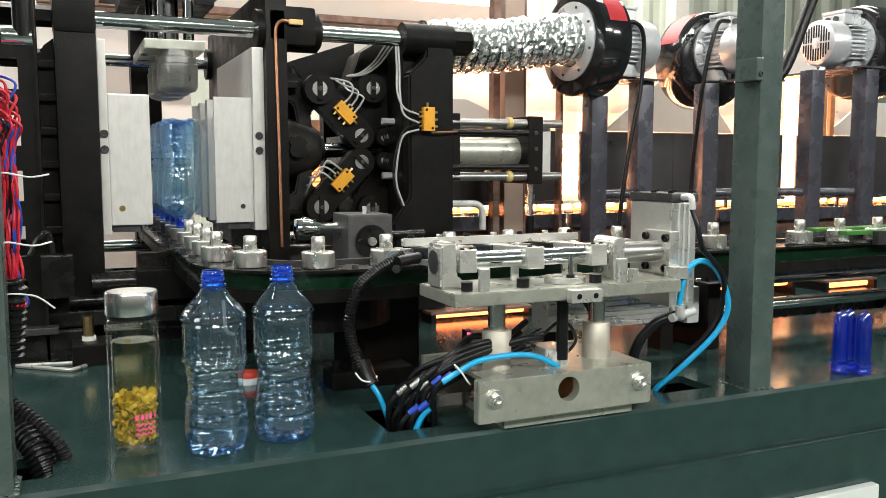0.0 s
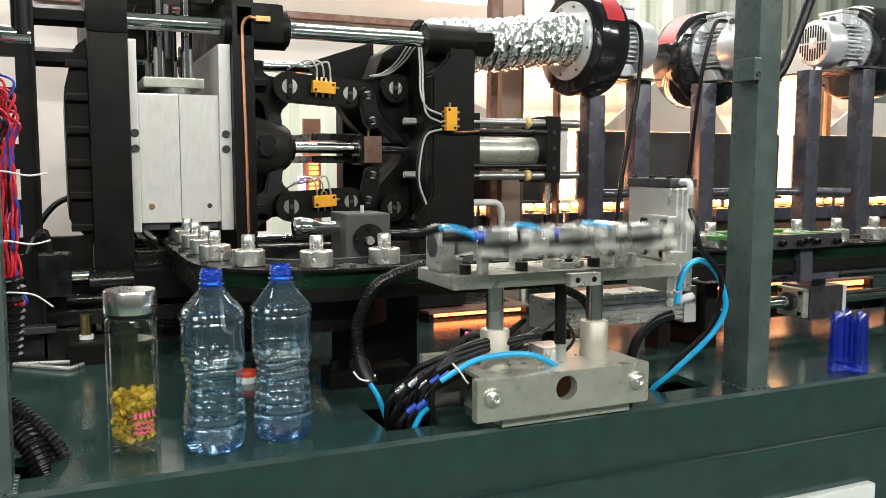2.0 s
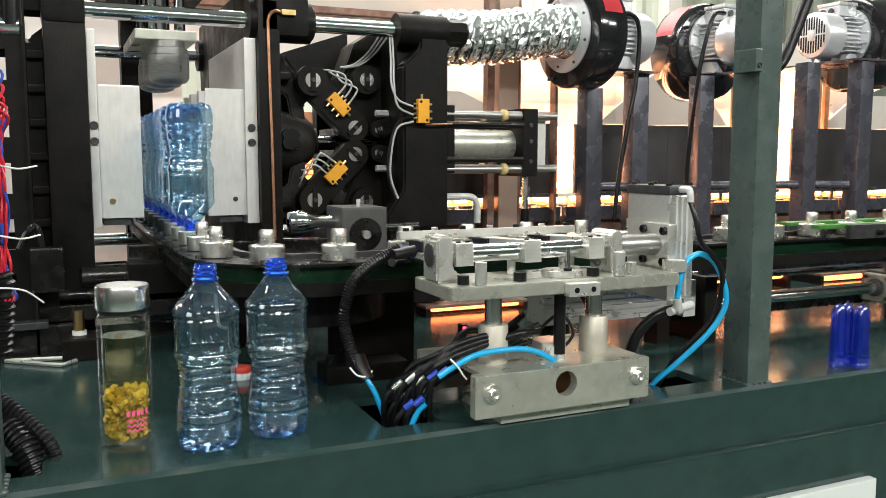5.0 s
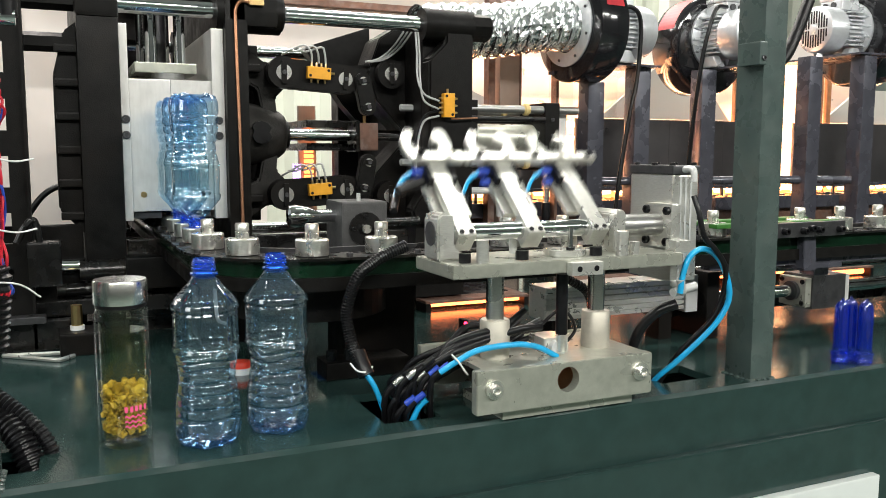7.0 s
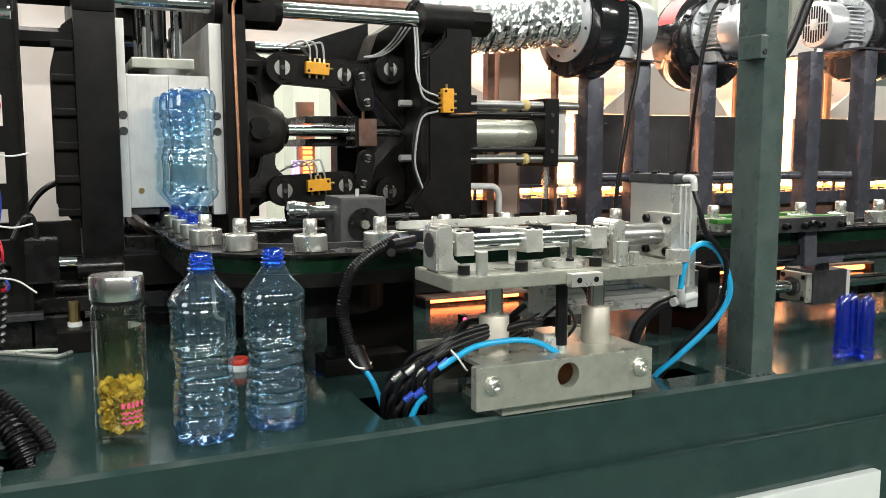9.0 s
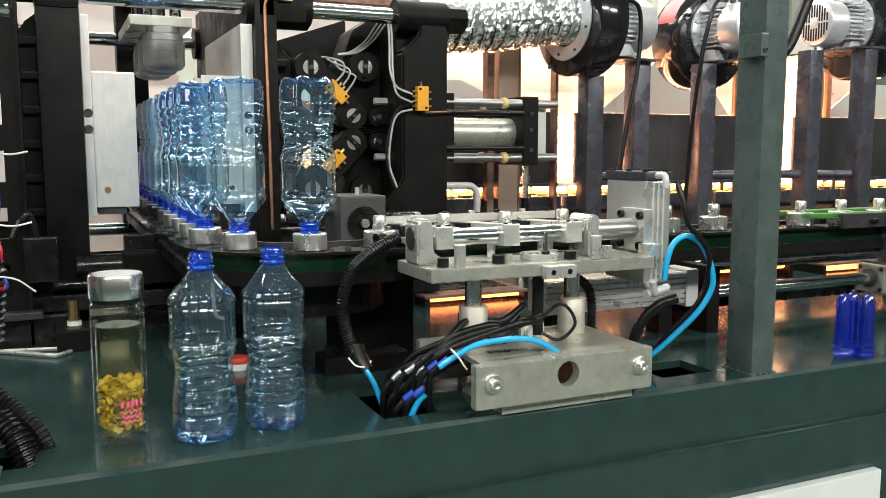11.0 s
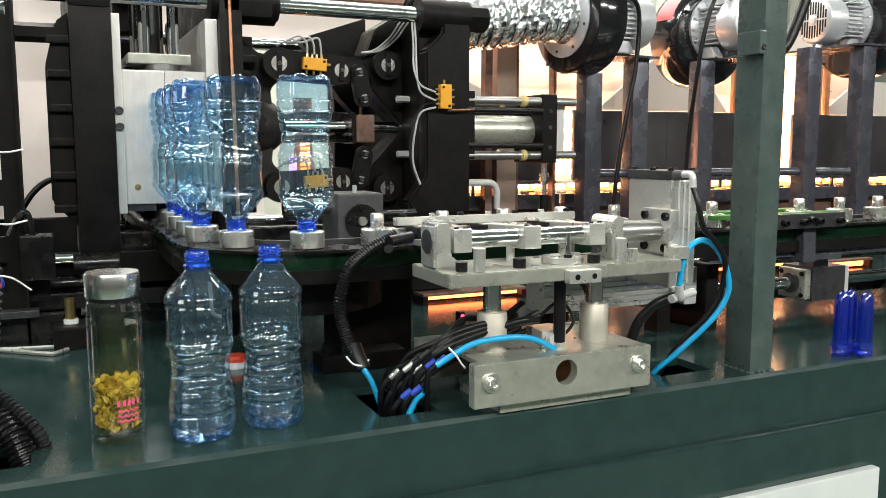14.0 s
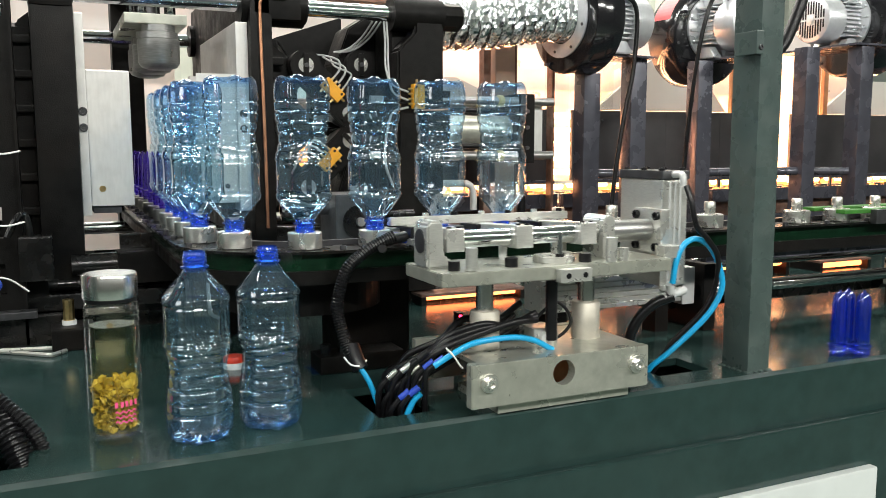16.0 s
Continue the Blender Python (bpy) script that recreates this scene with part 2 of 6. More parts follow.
LAMPEND = glow("heater_lamp_end", (1.0, 0.42, 0.17), 10.0)
ORANGEGLOW = glow("orange_glow", (1.0, 0.25, 0.06), 3.4)
LOWGLOW = glow("low_orange_slot", (1.0, 0.19, 0.05), 6.0)
VIOLET = glow("violet_lit_glow", (0.62, 0.32, 1.0), 2.6)
HEATGLOW = glow("heater_bank", (1.0, 0.5, 0.24), 4.0)
REDLED = glow("red_led", (1.0, 0.02, 0.06), 8.0)
PANEGLOW = glow("far_pane_glow", (1.0, 0.98, 0.93), 5.0)


# ---- building blocks ----
def bm_new():
    return bmesh.new()


def box(bm, x0, x1, y0, y1, z0, z1, bevel=0.0):
    r = bmesh.ops.create_cube(bm, size=1.0)
    v = r["verts"]
    for p in v:
        p.co = Vector(((x0 + x1) / 2 + p.co.x * (x1 - x0), (y0 + y1) / 2 + p.co.y * (y1 - y0), (z0 + z1) / 2 + p.co.z * (z1 - z0)))
    if bevel:
        e = {ed for p in v for ed in p.link_edges}
        bmesh.ops.bevel(bm, geom=list(e), offset=bevel, segments=2, affect="EDGES", profile=0.7)
    return bm


def rod(bm, a, b, r, seg=16, r2=None, caps=True):
    a, b = Vector(a), Vector(b)
    d = b - a
    m = Matrix.Translation((a + b) / 2) @ d.to_track_quat("Z", "Y").to_matrix().to_4x4()
    bmesh.ops.create_cone(bm, cap_ends=caps, segments=seg, radius1=r, radius2=r if r2 is None else r2, depth=d.length, matrix=m)
    return bm


def lathe(bm, prof, seg=28, m=None):
    """A turned form about z from (radius, height) pairs."""
    m = m or Matrix()
    rings = []
    for r, z in prof:
        if r < 1e-5:
            rings.append([bm.verts.new(m @ Vector((0, 0, z)))])
        else:
            rings.append([bm.verts.new(m @ Vector((r * math.cos(2 * math.pi * i / seg), r * math.sin(2 * math.pi * i / seg), z))) for i in range(seg)])
    for p, q in zip(rings, rings[1:]):
        for i in range(seg):
            j = (i + 1) % seg
            if len(p) == 1 and len(q) == 1:
                continue
            if len(p) == 1:
                bm.faces.new((p[0], q[j], q[i]))
            elif len(q) == 1:
                bm.faces.new((p[i], p[j], q[0]))
            else:
                bm.faces.new((p[i], p[j], q[j], q[i]))
    return bm


def spline(pts, n=8):
    """Points of a smooth line through pts."""
    P = [Vector(p) for p in pts]
    P = [P[0] * 2 - P[1]] + P + [P[-1] * 2 - P[-2]]
    out = []
    for i in range(1, len(P) - 2):
        for k in range(n):
            u = k / n
            a, b, c, d = P[i - 1], P[i], P[i + 1], P[i + 2]
            out.append(0.5 * ((2 * b) + (c - a) * u + (2 * a - 5 * b + 4 * c - d) * u * u + (3 * b - a - 3 * c + d) * u ** 3))
    out.append(P[-2])
    return out


def tube(bm, pts, r, seg=8, n=8, rings=0.0, wave=0.0):
    """A hose along a smooth line; rings: length of one corrugation, wave: its depth."""
    line = spline(pts, n)
    if rings:
        dense = []
        for a, b in zip(line, line[1:]):
            k = max(1, int((b - a).length / (rings / 4) + 0.5))
            dense += [a.lerp(b, i / k) for i in range(k)]
        line = dense + [line[-1]]
    prev, up, s = None, Vector((0.3, 0.2, 0.93)), 0.0
    for i, p in enumerate(line):
        t = (line[min(i + 1, len(line) - 1)] - line[max(i - 1, 0)])
        t = t.normalized() if t.length > 1e-9 else Vector((0, 0, 1))
        side = t.cross(up)
        side = side.normalized() if side.length > 1e-4 else t.orthogonal().normalized()
        up = side.cross(t).normalized()
        rr = r + (wave * (1 if (i // 2) % 2 else -1) if rings else 0)
        ring = [bm.verts.new(p + (side * math.cos(2 * math.pi * k / seg) + up * math.sin(2 * math.pi * k / seg)) * rr) for k in range(seg)]
        if prev:
            for k in range(seg):
                j = (k + 1) % seg
                bm.faces.new((prev[k], prev[j], ring[j], ring[k]))
        else:
            bm.faces.new(ring[::-1])
        prev = ring
    bm.faces.new(prev)
    return bm


def prism(bm, outline, y0, y1, bevel=0.0):
    """An outline in x and z, drawn out from y0 to y1."""
    f = [bm.verts.new((x, y0, z)) for x, z in outline]
    b = [bm.verts.new((x, y1, z)) for x, z in outline]
    n = len(f)
    faces = [bm.faces.new(f), bm.faces.new(b[::-1])] + [bm.faces.new((f[j], f[i], b[i], b[j])) for i in range(n) for j in [(i + 1) % n]]
    bmesh.ops.recalc_face_normals(bm, faces=faces)
    if bevel:
        bmesh.ops.bevel(bm, geom=list({e for q in faces for e in q.edges}), offset=bevel, segments=2, affect="EDGES")
    return bm


def screw(bm, p, d, r=0.005, h=0.005):
    """A socket-head screw at p whose head points along d."""
    p, d = Vector(p), Vector(d).normalized()
    m = Matrix.Translation(p) @ d.to_track_quat("Z", "Y").to_matrix().to_4x4()
    return lathe(bm, [(r, 0), (r, h * 0.85), (r * 0.88, h), (r * 0.55, h), (r * 0.5, h * 0.45), (0, h * 0.45)], 12, m)


def part(name, bm, mat, parent=None, label="", smooth=False):
    me = bpy.data.meshes.new(name)
    bmesh.ops.recalc_face_normals(bm, faces=bm.faces[:])
    bm.to_mesh(me)
    bm.free()
    me.materials.append(mat)
    ob = new(name, me)
    if smooth:
        for f in me.polygons:
            f.use_smooth = True
        me.set_sharp_from_angle(angle=radians(38))
    ob.parent = parent
    if label:
        tagged(ob, label)
    return ob


def thing(name, label, category, group="", kind="", at=None):
    ob = new(name)
    ob.empty_display_size = 0.02
    if at is not None:
        ob.matrix_world = at
    return tagged(ob, label, category, group, kind)


# ---- timing of the machine ----
PERIOD = 5.28
OFFSETS = (-5.28, 0.0, 5.3, 10.53, 15.8)


def steps(events, start):
    """Rows of (seconds, value) from the machine's repeated strokes: each event is (from, to, value after) within one cycle."""
    rows, value = [], start
    for c in OFFSETS:
        for a, b, v in events:
            rows += [(a + c, value), (b + c, v)]
            value = v
    return rows


def sampled(rows, dt=0.1):
    """The value at even times from 0 to 16 s, easing in and out of each stroke."""
    out = []
    for i in range(int(16 / dt + 0.5) + 1):
        t = i * dt
        v = rows[-1][1]
        for (a, p), (b, q) in zip(rows, rows[1:]):
            if a <= t <= b:
                u = (t - a) / (b - a) if b > a else 1
                v = p + (q - p) * (u * u * (3 - 2 * u))
                break
        out.append((round(t, 3), v))
    return out


CLOSE = sampled(steps([(0.77, 1.17, 1.0), (3.75, 4.35, 0.0)], 0.0))
INDEX = sampled([(0, 0)] + [(4.59 + c * PERIOD + (0.0 if k == 0 else 0.58), 0.324 * (c + k)) for c in range(3) for k in (0, 1)] + [(16.5, 0.972)], 0.05)
SLIDE = sampled(steps([(0.1, 0.42, 1.0), (1.25, 1.62, 0.0)], 0.0))
LIFT = sampled(steps([(0.98, 1.28, 1.0), (2.12, 2.5, 0.0)], 0.0))
SWING = sampled(steps([(1.52, 2.08, 1.0), (2.72, 3.36, 0.0)], 0.0))
SHUTTLE = sampled(steps([(0.25, 0.85, 0.0), (4.59, 5.17, 1.0)], 1.0))

# ---- the bed of the machine ----
TOP = 0.9


def machine_bed():
    bed = thing("machine_bed", "dark green painted steel machine bed with cable holes", "machine", kind="structure")
    bm = bm_new()
    holes = [(-0.665, -0.565, 0.05, 0.13), (-0.15, -0.068, 0.045, 0.19), (0.315, 0.415, 0.055, 0.135)]
    xs = sorted({-2.2, 3.2, *(h[0] for h in holes), *(h[1] for h in holes)})
    for a, b in zip(xs, xs[1:]):
        cut = [h for h in holes if h[0] == a]
        if cut:
            box(bm, a, b, 0.012, cut[0][2], TOP - 0.012, TOP)
            box(bm, a, b, cut[0][3], 1.9, TOP - 0.012, TOP)
        else:
            box(bm, a, b, 0.012, 1.9, TOP - 0.012, TOP)
    part("tabletop", bm, BED, bed)
    bm = bm_new()
    outline = [(0.0, TOP - 0.006), (0.004, TOP), (0.012, TOP), (0.012, 0.3), (-0.002, 0.3), (-0.002, 0.795), (0.0, 0.8)]
    f = [[bm.verts.new((x, y, z)) for y, z in outline] for x in (-2.2, 3.2)]
    for i in range(len(outline)):
        j = (i + 1) % len(outline)
        bm.faces.new((f[0][i], f[0][j], f[1][j], f[1][i]))
    part("front_panel", bm, BED, bed)
    part("frame_beam", box(bm_new(), -2.2, 3.2, -0.018, -0.002, 0.3, 0.809, 0.004), BED, bed)
    part("door_panel", box(bm_new(), -0.2, 0.704, -0.034, -0.018, 0.3, 0.722, 0.003), DOORP, bed, "pale grey painted lower door panel")
    part("rear_panel", box(bm_new(), -2.2, 3.2, 1.88, 1.9, 0.0, TOP - 0.012), BED, bed)
    part("base", box(bm_new(), -2.2, 3.2, 0.05, 1.87, 0.0, 0.3), BED, bed)
    return bed


def frame_post(name, x0, x1, y0, y1, label):
    post = thing(name, label, "post", "front posts of the enclosure")
    part("tube", box(bm_new(), x0, x1, y0, y1, TOP, 2.3, 0.004), POSTP, post, smooth=True)
    bm = bm_new()
    for k in range(26):
        u = k / 26 * 2 * math.pi
        cx, cy = (x0 + x1) / 2, (y0 + y1) / 2
        px = max(x0, min(x1, cx + math.cos(u) * 0.05))
        py = max(y0, min(y1, cy + math.sin(u) * 0.05))
        bmesh.ops.create_icosphere(bm, subdivisions=1, radius=0.004 + 0.002 * random.random(), matrix=Matrix.Translation((px, py, TOP)) @ Matrix.Diagonal((1, 1, 0.6, 1)))
    part("weld_bead", bm, POSTP, post, smooth=True)
    return post


def door_lug():
    lug = thing("door_lug", "small painted steel lug bolted on the post", "bracket")
    part("plate", box(bm_new(), 0.436, 0.4512, 0.004, 0.05, 1.39, 1.425, 0.002), POSTP, lug)
    part("bolt", screw(bm_new(), (0.444, 0.004, 1.4), (0, -1, 0), 0.004, 0.003), DARKSTEEL, lug)


machine_bed()
frame_post("frame_post", 0.4516, 0.4968, 0.011, 0.068, "dark green square steel post welded to the bed")
frame_post("frame_post", -0.665, -0.602, 0.005, 0.06, "dark green square steel post beside the wiring")
door_lug()


# ---- bottles on the bed ----
BOTTLE = [(0.0, 0.008), (0.012, 0.006), (0.022, 0.001), (0.029, 0.0), (0.0335, 0.004), (0.0368, 0.013), (0.0374, 0.0215), (0.0355, 0.0245), (0.0355, 0.0265), (0.0374, 0.03),
          (0.0368, 0.041), (0.0345, 0.0445), (0.0345, 0.0465), (0.036, 0.05), (0.0345, 0.059), (0.0325, 0.0625), (0.0325, 0.0645), (0.034, 0.068), (0.0335, 0.077), (0.0315, 0.0805), (0.0315, 0.0825),
          (0.034, 0.088), (0.0362, 0.097), (0.0378, 0.102), (0.0378, 0.106), (0.0366, 0.109), (0.037, 0.113), (0.0372, 0.13), (0.037, 0.156), (0.0362, 0.1585),
          (0.0374, 0.162), (0.0366, 0.168), (0.031, 0.181), (0.024, 0.1935), (0.0175, 0.203), (0.0142, 0.208)]
NECK = [(0.0138, 0.206), (0.0136, 0.2095), (0.0165, 0.2105), (0.0165, 0.2125), (0.0134, 0.2135), (0.0133, 0.216), (0.0147, 0.217), (0.0147, 0.2185), (0.0131, 0.2192),
        (0.0145, 0.2215), (0.0145, 0.223), (0.0129, 0.2238), (0.0143, 0.2255), (0.0128, 0.2272), (0.0126, 0.23), (0.011, 0.23), (0.0108, 0.212)]


def rib_profile():
    """The outline of the bottle's side above its base, sampled finely, with rounded ribs and grooves."""
    key = [(0.013, 0.0368), (0.022, 0.0376), (0.035, 0.0376), (0.05, 0.0372), (0.066, 0.0352), (0.08, 0.0328), (0.09, 0.0322), (0.1, 0.0336), (0.112, 0.0366), (0.118, 0.0376), (0.124, 0.037),
           (0.13, 0.0372), (0.165, 0.0371), (0.171, 0.0377), (0.175, 0.0372), (0.18, 0.035), (0.188, 0.0295), (0.197, 0.022), (0.204, 0.0165), (0.208, 0.0142)]
    zs, rs = zip(*key)
    out = []
    for i in range(141):
        z = 0.013 + 0.195 * i / 140
        r = float(np.interp(z, zs, rs))
        for zc, d, w in ((0.036, -0.0026, 0.0016), (0.051, -0.0028, 0.0016), (0.0665, -0.0028, 0.0016), (0.0815, -0.0026, 0.0016), (0.096, -0.0026, 0.0017), (0.107, -0.0016, 0.0015),
                         (0.118, 0.0007, 0.0016), (0.1225, -0.001, 0.0014), (0.166, -0.0014, 0.0014), (0.171, 0.0006, 0.0013)):
            r += d * math.exp(-((z - zc) / w) ** 2)
        out.append((r, z))
    return out


def bottle_body():
    bm = bm_new()
    lathe(bm, rib_profile(), 48)
    for v in bm.verts:
        a = math.atan2(v.co.y, v.co.x)
        wv = max(0.0, 1 - abs(v.co.z - 0.1) / 0.022)
        v.co.z += 0.0032 * wv * math.sin(3 * a)
        if 0.125 < v.co.z < 0.164:
            k = 1 - 0.034 * (0.5 + 0.5 * math.cos(8 * a)) * min(1.0, (v.co.z - 0.125) / 0.006, (0.164 - v.co.z) / 0.006)
            v.co.x, v.co.y = v.co.x * k, v.co.y * k
        if 0.178 < v.co.z < 0.2:
            k = 1 - 0.05 * (0.5 + 0.5 * math.cos(8 * a + v.co.z * 90))
            v.co.x, v.co.y = v.co.x * k, v.co.y * k
    for v in bm.verts:
        k = 1 + 0.065 * min(1.0, (0.208 - v.co.z) / 0.03)
        v.co.x, v.co.y = v.co.x * k, v.co.y * k
    base = bm_new()
    lathe(base, BOTTLE[:6], 40)
    for v in base.verts:
        v.co.x, v.co.y = v.co.x * 1.065, v.co.y * 1.065
    for v in base.verts:
        a = math.atan2(v.co.y, v.co.x)
        if 0.015 < v.co.xy.length < 0.034:
            v.co.z += 0.006 * (0.5 + 0.5 * math.cos(5 * a))
    return bm, base


def water_bottle(m, label, group):
    b = thing("water_bottle", label, "bottle", group)
    body, base = bottle_body()
    part("body", body, PET, b, smooth=True)
    part("base", base, PETBASE, b, "thicker blue petal-shaped base", True)
    part("neck", lathe(bm_new(), NECK, 28), PETNECK, b, "deep blue threaded neck", True)
    b.matrix_world = m
    return b


first_bottle = water_bottle(pose(-0.374, 0.071, TOP), "clear blue empty plastic bottle standing open on the bed", "bottles on the bed")
second_bottle = copy_thing(first_bottle, pose(-0.2825, 0.087, TOP, 0, 0, 20))


def glass_flask():
    g = thing("glass_flask", "clear glass flask of pale tea with yellow petals and steel lid", "flask")
    R = 0.0315
    part("glass", lathe(bm_new(), [(0, 0.003), (0.027, 0.001), (0.0295, 0.0), (R, 0.003), (R + 0.0003, 0.02), (R, 0.165), (R - 0.001, 0.168), (R - 0.003, 0.171), (0.027, 0.173), (0.027, 0.178)], 36), GLASS, g, smooth=True)
    part("inner_glass", lathe(bm_new(), [(0, 0.011), (0.026, 0.01), (0.0268, 0.013), (0.0268, 0.162), (0.0255, 0.172)], 36), GLASS, g, smooth=True)
    part("tea", lathe(bm_new(), [(0, 0.012), (0.0258, 0.012), (0.0262, 0.014), (0.0262, 0.142), (0.0, 0.142)], 36), TEA, g, "pale yellow tea", True)
    part("lid", lathe(bm_new(), [(0.027, 0.1745), (0.0312, 0.1755), (0.0318, 0.177), (0.0318, 0.202), (0.0305, 0.2045), (0.0, 0.2055)], 40), LIDSTEEL, g, "brushed steel screw lid", True)
    part("seal", lathe(bm_new(), [(0.0265, 0.171), (0.0298, 0.171), (0.0298, 0.176), (0.0265, 0.176)], 36), RUBBER, g, "black seal ring", True)
    rnd = random.Random(4)
    bm = bm_new()
    for k in range(560):
        a, r, z = rnd.uniform(0, 6.28), 0.0248 * math.sqrt(rnd.random()), 0.015 + 0.05 * rnd.random()
        top = k < 110
        if top:
            z = 0.058 + 0.014 * rnd.random()
        s = rnd.uniform(0.005, 0.009) if top else rnd.uniform(0.003, 0.006)
        m = Matrix.Translation((r * math.cos(a), r * math.sin(a), z)) @ Euler((rnd.uniform(0, 6), rnd.uniform(0, 6), rnd.uniform(0, 6))).to_matrix().to_4x4()
        ring = []
        for i in range(7):
            u = i / 7 * 6.283
            ring.append(bm.verts.new(m @ Vector((s * math.cos(u), s * 0.7 * math.sin(u), 0.0016 * math.cos(2 * u)))))
        c = bm.verts.new(m @ Vector((0, 0, -0.002)))
        c2 = bm.verts.new(m @ Vector((0, 0, 0.0)))
        for i in range(7):
            bm.faces.new((ring[i], ring[(i + 1) % 7], c))
            bm.faces.new((ring[(i + 1) % 7], ring[i], c2))
    for k in range(260):
        a, r = rnd.uniform(0, 6.28), 0.0248 * math.sqrt(rnd.random())
        p = Vector((r * math.cos(a), r * math.sin(a), 0.014 + 0.045 * rnd.random()))
        q = p + Vector((rnd.uniform(-1, 1), rnd.uniform(-1, 1), rnd.uniform(-1, 1))) * 0.008
        if q.xy.length < 0.0255 and q.z > 0.013:
            rod(bm, p, q, 0.0006, 4)
    petals = part("petals", bm, PETALM, g, "soaked yellow chrysanthemum petals")
    tagged(petals, kind="stuff")
    # printed mark: plain strokes and three wavy lines
    bm = bm_new()
    R2 = R + 0.0006

    def stroke(pts, w):
        prev = None
        for u, z in pts:
            a = -math.pi / 2 + 0.1 + u / R2
            q = [bm.verts.new((R2 * math.cos(a), R2 * math.sin(a), z + s * w)) for s in (-0.5, 0.5)]
            if prev:
                bm.faces.new((prev[0], q[0], q[1], prev[1]))
            prev = q
    for u0 in (-0.0115, -0.005, 0.0005, 0.006, 0.0125):
        stroke([(u0 - 0.0018 + i * 0.0009, 0.0495) for i in range(5)], 0.007)
    for k in range(3):
        stroke([(-0.013 + i * 0.001, 0.040 - k * 0.006 + 0.0013 * math.sin(i * 0.9)) for i in range(27)], 0.0022)
    part("printed_mark", bm, PINK, g, "pink printed strokes and wavy lines")
    g.matrix_world = pose(-0.468, 0.112, TOP, 0, 0, 14)
    return g


glass_flask()

PRE = [(0.0, 0.113), (0.0022, 0.1125), (0.0026, 0.109), (0.008, 0.1065), (0.0112, 0.1), (0.012, 0.092), (0.0124, 0.03), (0.0128, 0.0235)]


def preform(m, mat, label, group):
    p = thing("preform", label, "preform", group)
    part("body", lathe(bm_new(), PRE, 20), mat, p, smooth=True)
    part("neck", lathe(bm_new(), [(r, 0.23 - z) for r, z in NECK[1:-1]], 20), mat, p, smooth=True)
    p.matrix_world = m
    return p


pre0 = preform(pose(0.676, 0.035, TOP), PREFORM, "dark blue plastic preform standing on its neck on the bed", "preforms on the bed")
copy_thing(pre0, pose(0.704, 0.042, TOP))
copy_thing(pre0, pose(0.708, 0.014, TOP))


def red_cap():
    c = thing("bottle_cap", "red and white plastic bottle cap lying on the bed", "cap")
    part("skirt", lathe(bm_new(), [(0.0, 0.002), (0.016, 0.002), (0.0165, 0.0), (0.0168, 0.009), (0.0155, 0.011)], 30), WHITEP, c, "white lower ring", True)
    part("top", lathe(bm_new(), [(0.0165, 0.0105), (0.0168, 0.0115), (0.0165, 0.018), (0.015, 0.02), (0, 0.02)], 30), REDCAP, c, "red top", True)
    c.matrix_world = pose(-0.273, 0.385, TOP)


red_cap()


def allen_key(m):
    k = thing("allen_key", "bent steel allen key lying on the bed", "tool", "keys on the bed")
    part("bar", tube(bm_new(), [(-0.06, 0, 0.004), (0.0, 0, 0.004), (0.05, 0.0, 0.004), (0.056, 0.003, 0.004), (0.058, 0.012, 0.004), (0.058, 0.035, 0.004)], 0.004, 6, 4), ALU, k)
    k.matrix_world = m


allen_key(pose(-0.565, 0.645, TOP, 0, 0, -12))
allen_key(pose(-0.585, 0.62, TOP, 0, 0, -40))

# ---- the chain that carries the preforms ----
PITCH, RUN_Y, ROW_X, BEND, CH_Z = 0.108, 0.232, -0.319, 0.15, 1.107
FIRST = -0.193


def chain_at(s):
    """The place on the chain's line, s metres upstream of the start of the front run's end at x = 0; turn in degrees."""
    x0 = ROW_X + BEND
    if s < -x0:
        return -s, RUN_Y, 0.0
    s2 = s + x0
    arc = BEND * math.pi / 2
    if s2 < arc:
        a = s2 / BEND
        return x0 - BEND * math.sin(a), RUN_Y + BEND - BEND * math.cos(a), -math.degrees(a)
    return ROW_X, RUN_Y + BEND + (s2 - arc), -90.0


def strip(bm, s0, s1, off0, off1, z0, z1, n=80):
    """A band along the chain between two offsets, with thickness."""
    prev = None
    for i in range(n + 1):
        s = s0 + (s1 - s0) * i / n
        x, y, a = chain_at(s)
        nx, ny = math.sin(math.radians(a)), -math.cos(math.radians(a))
        q = [bm.verts.new((x + nx * o, y + ny * o, z)) for o, z in ((off0, z0), (off1, z0), (off1, z1), (off0, z1))]
        if prev:
            for k in range(4):
                j = (k + 1) % 4
                bm.faces.new((prev[k], prev[j], q[j], q[k]))
        else:
            bm.faces.new(q)
        prev = q
    bm.faces.new(prev[::-1])
    return bm


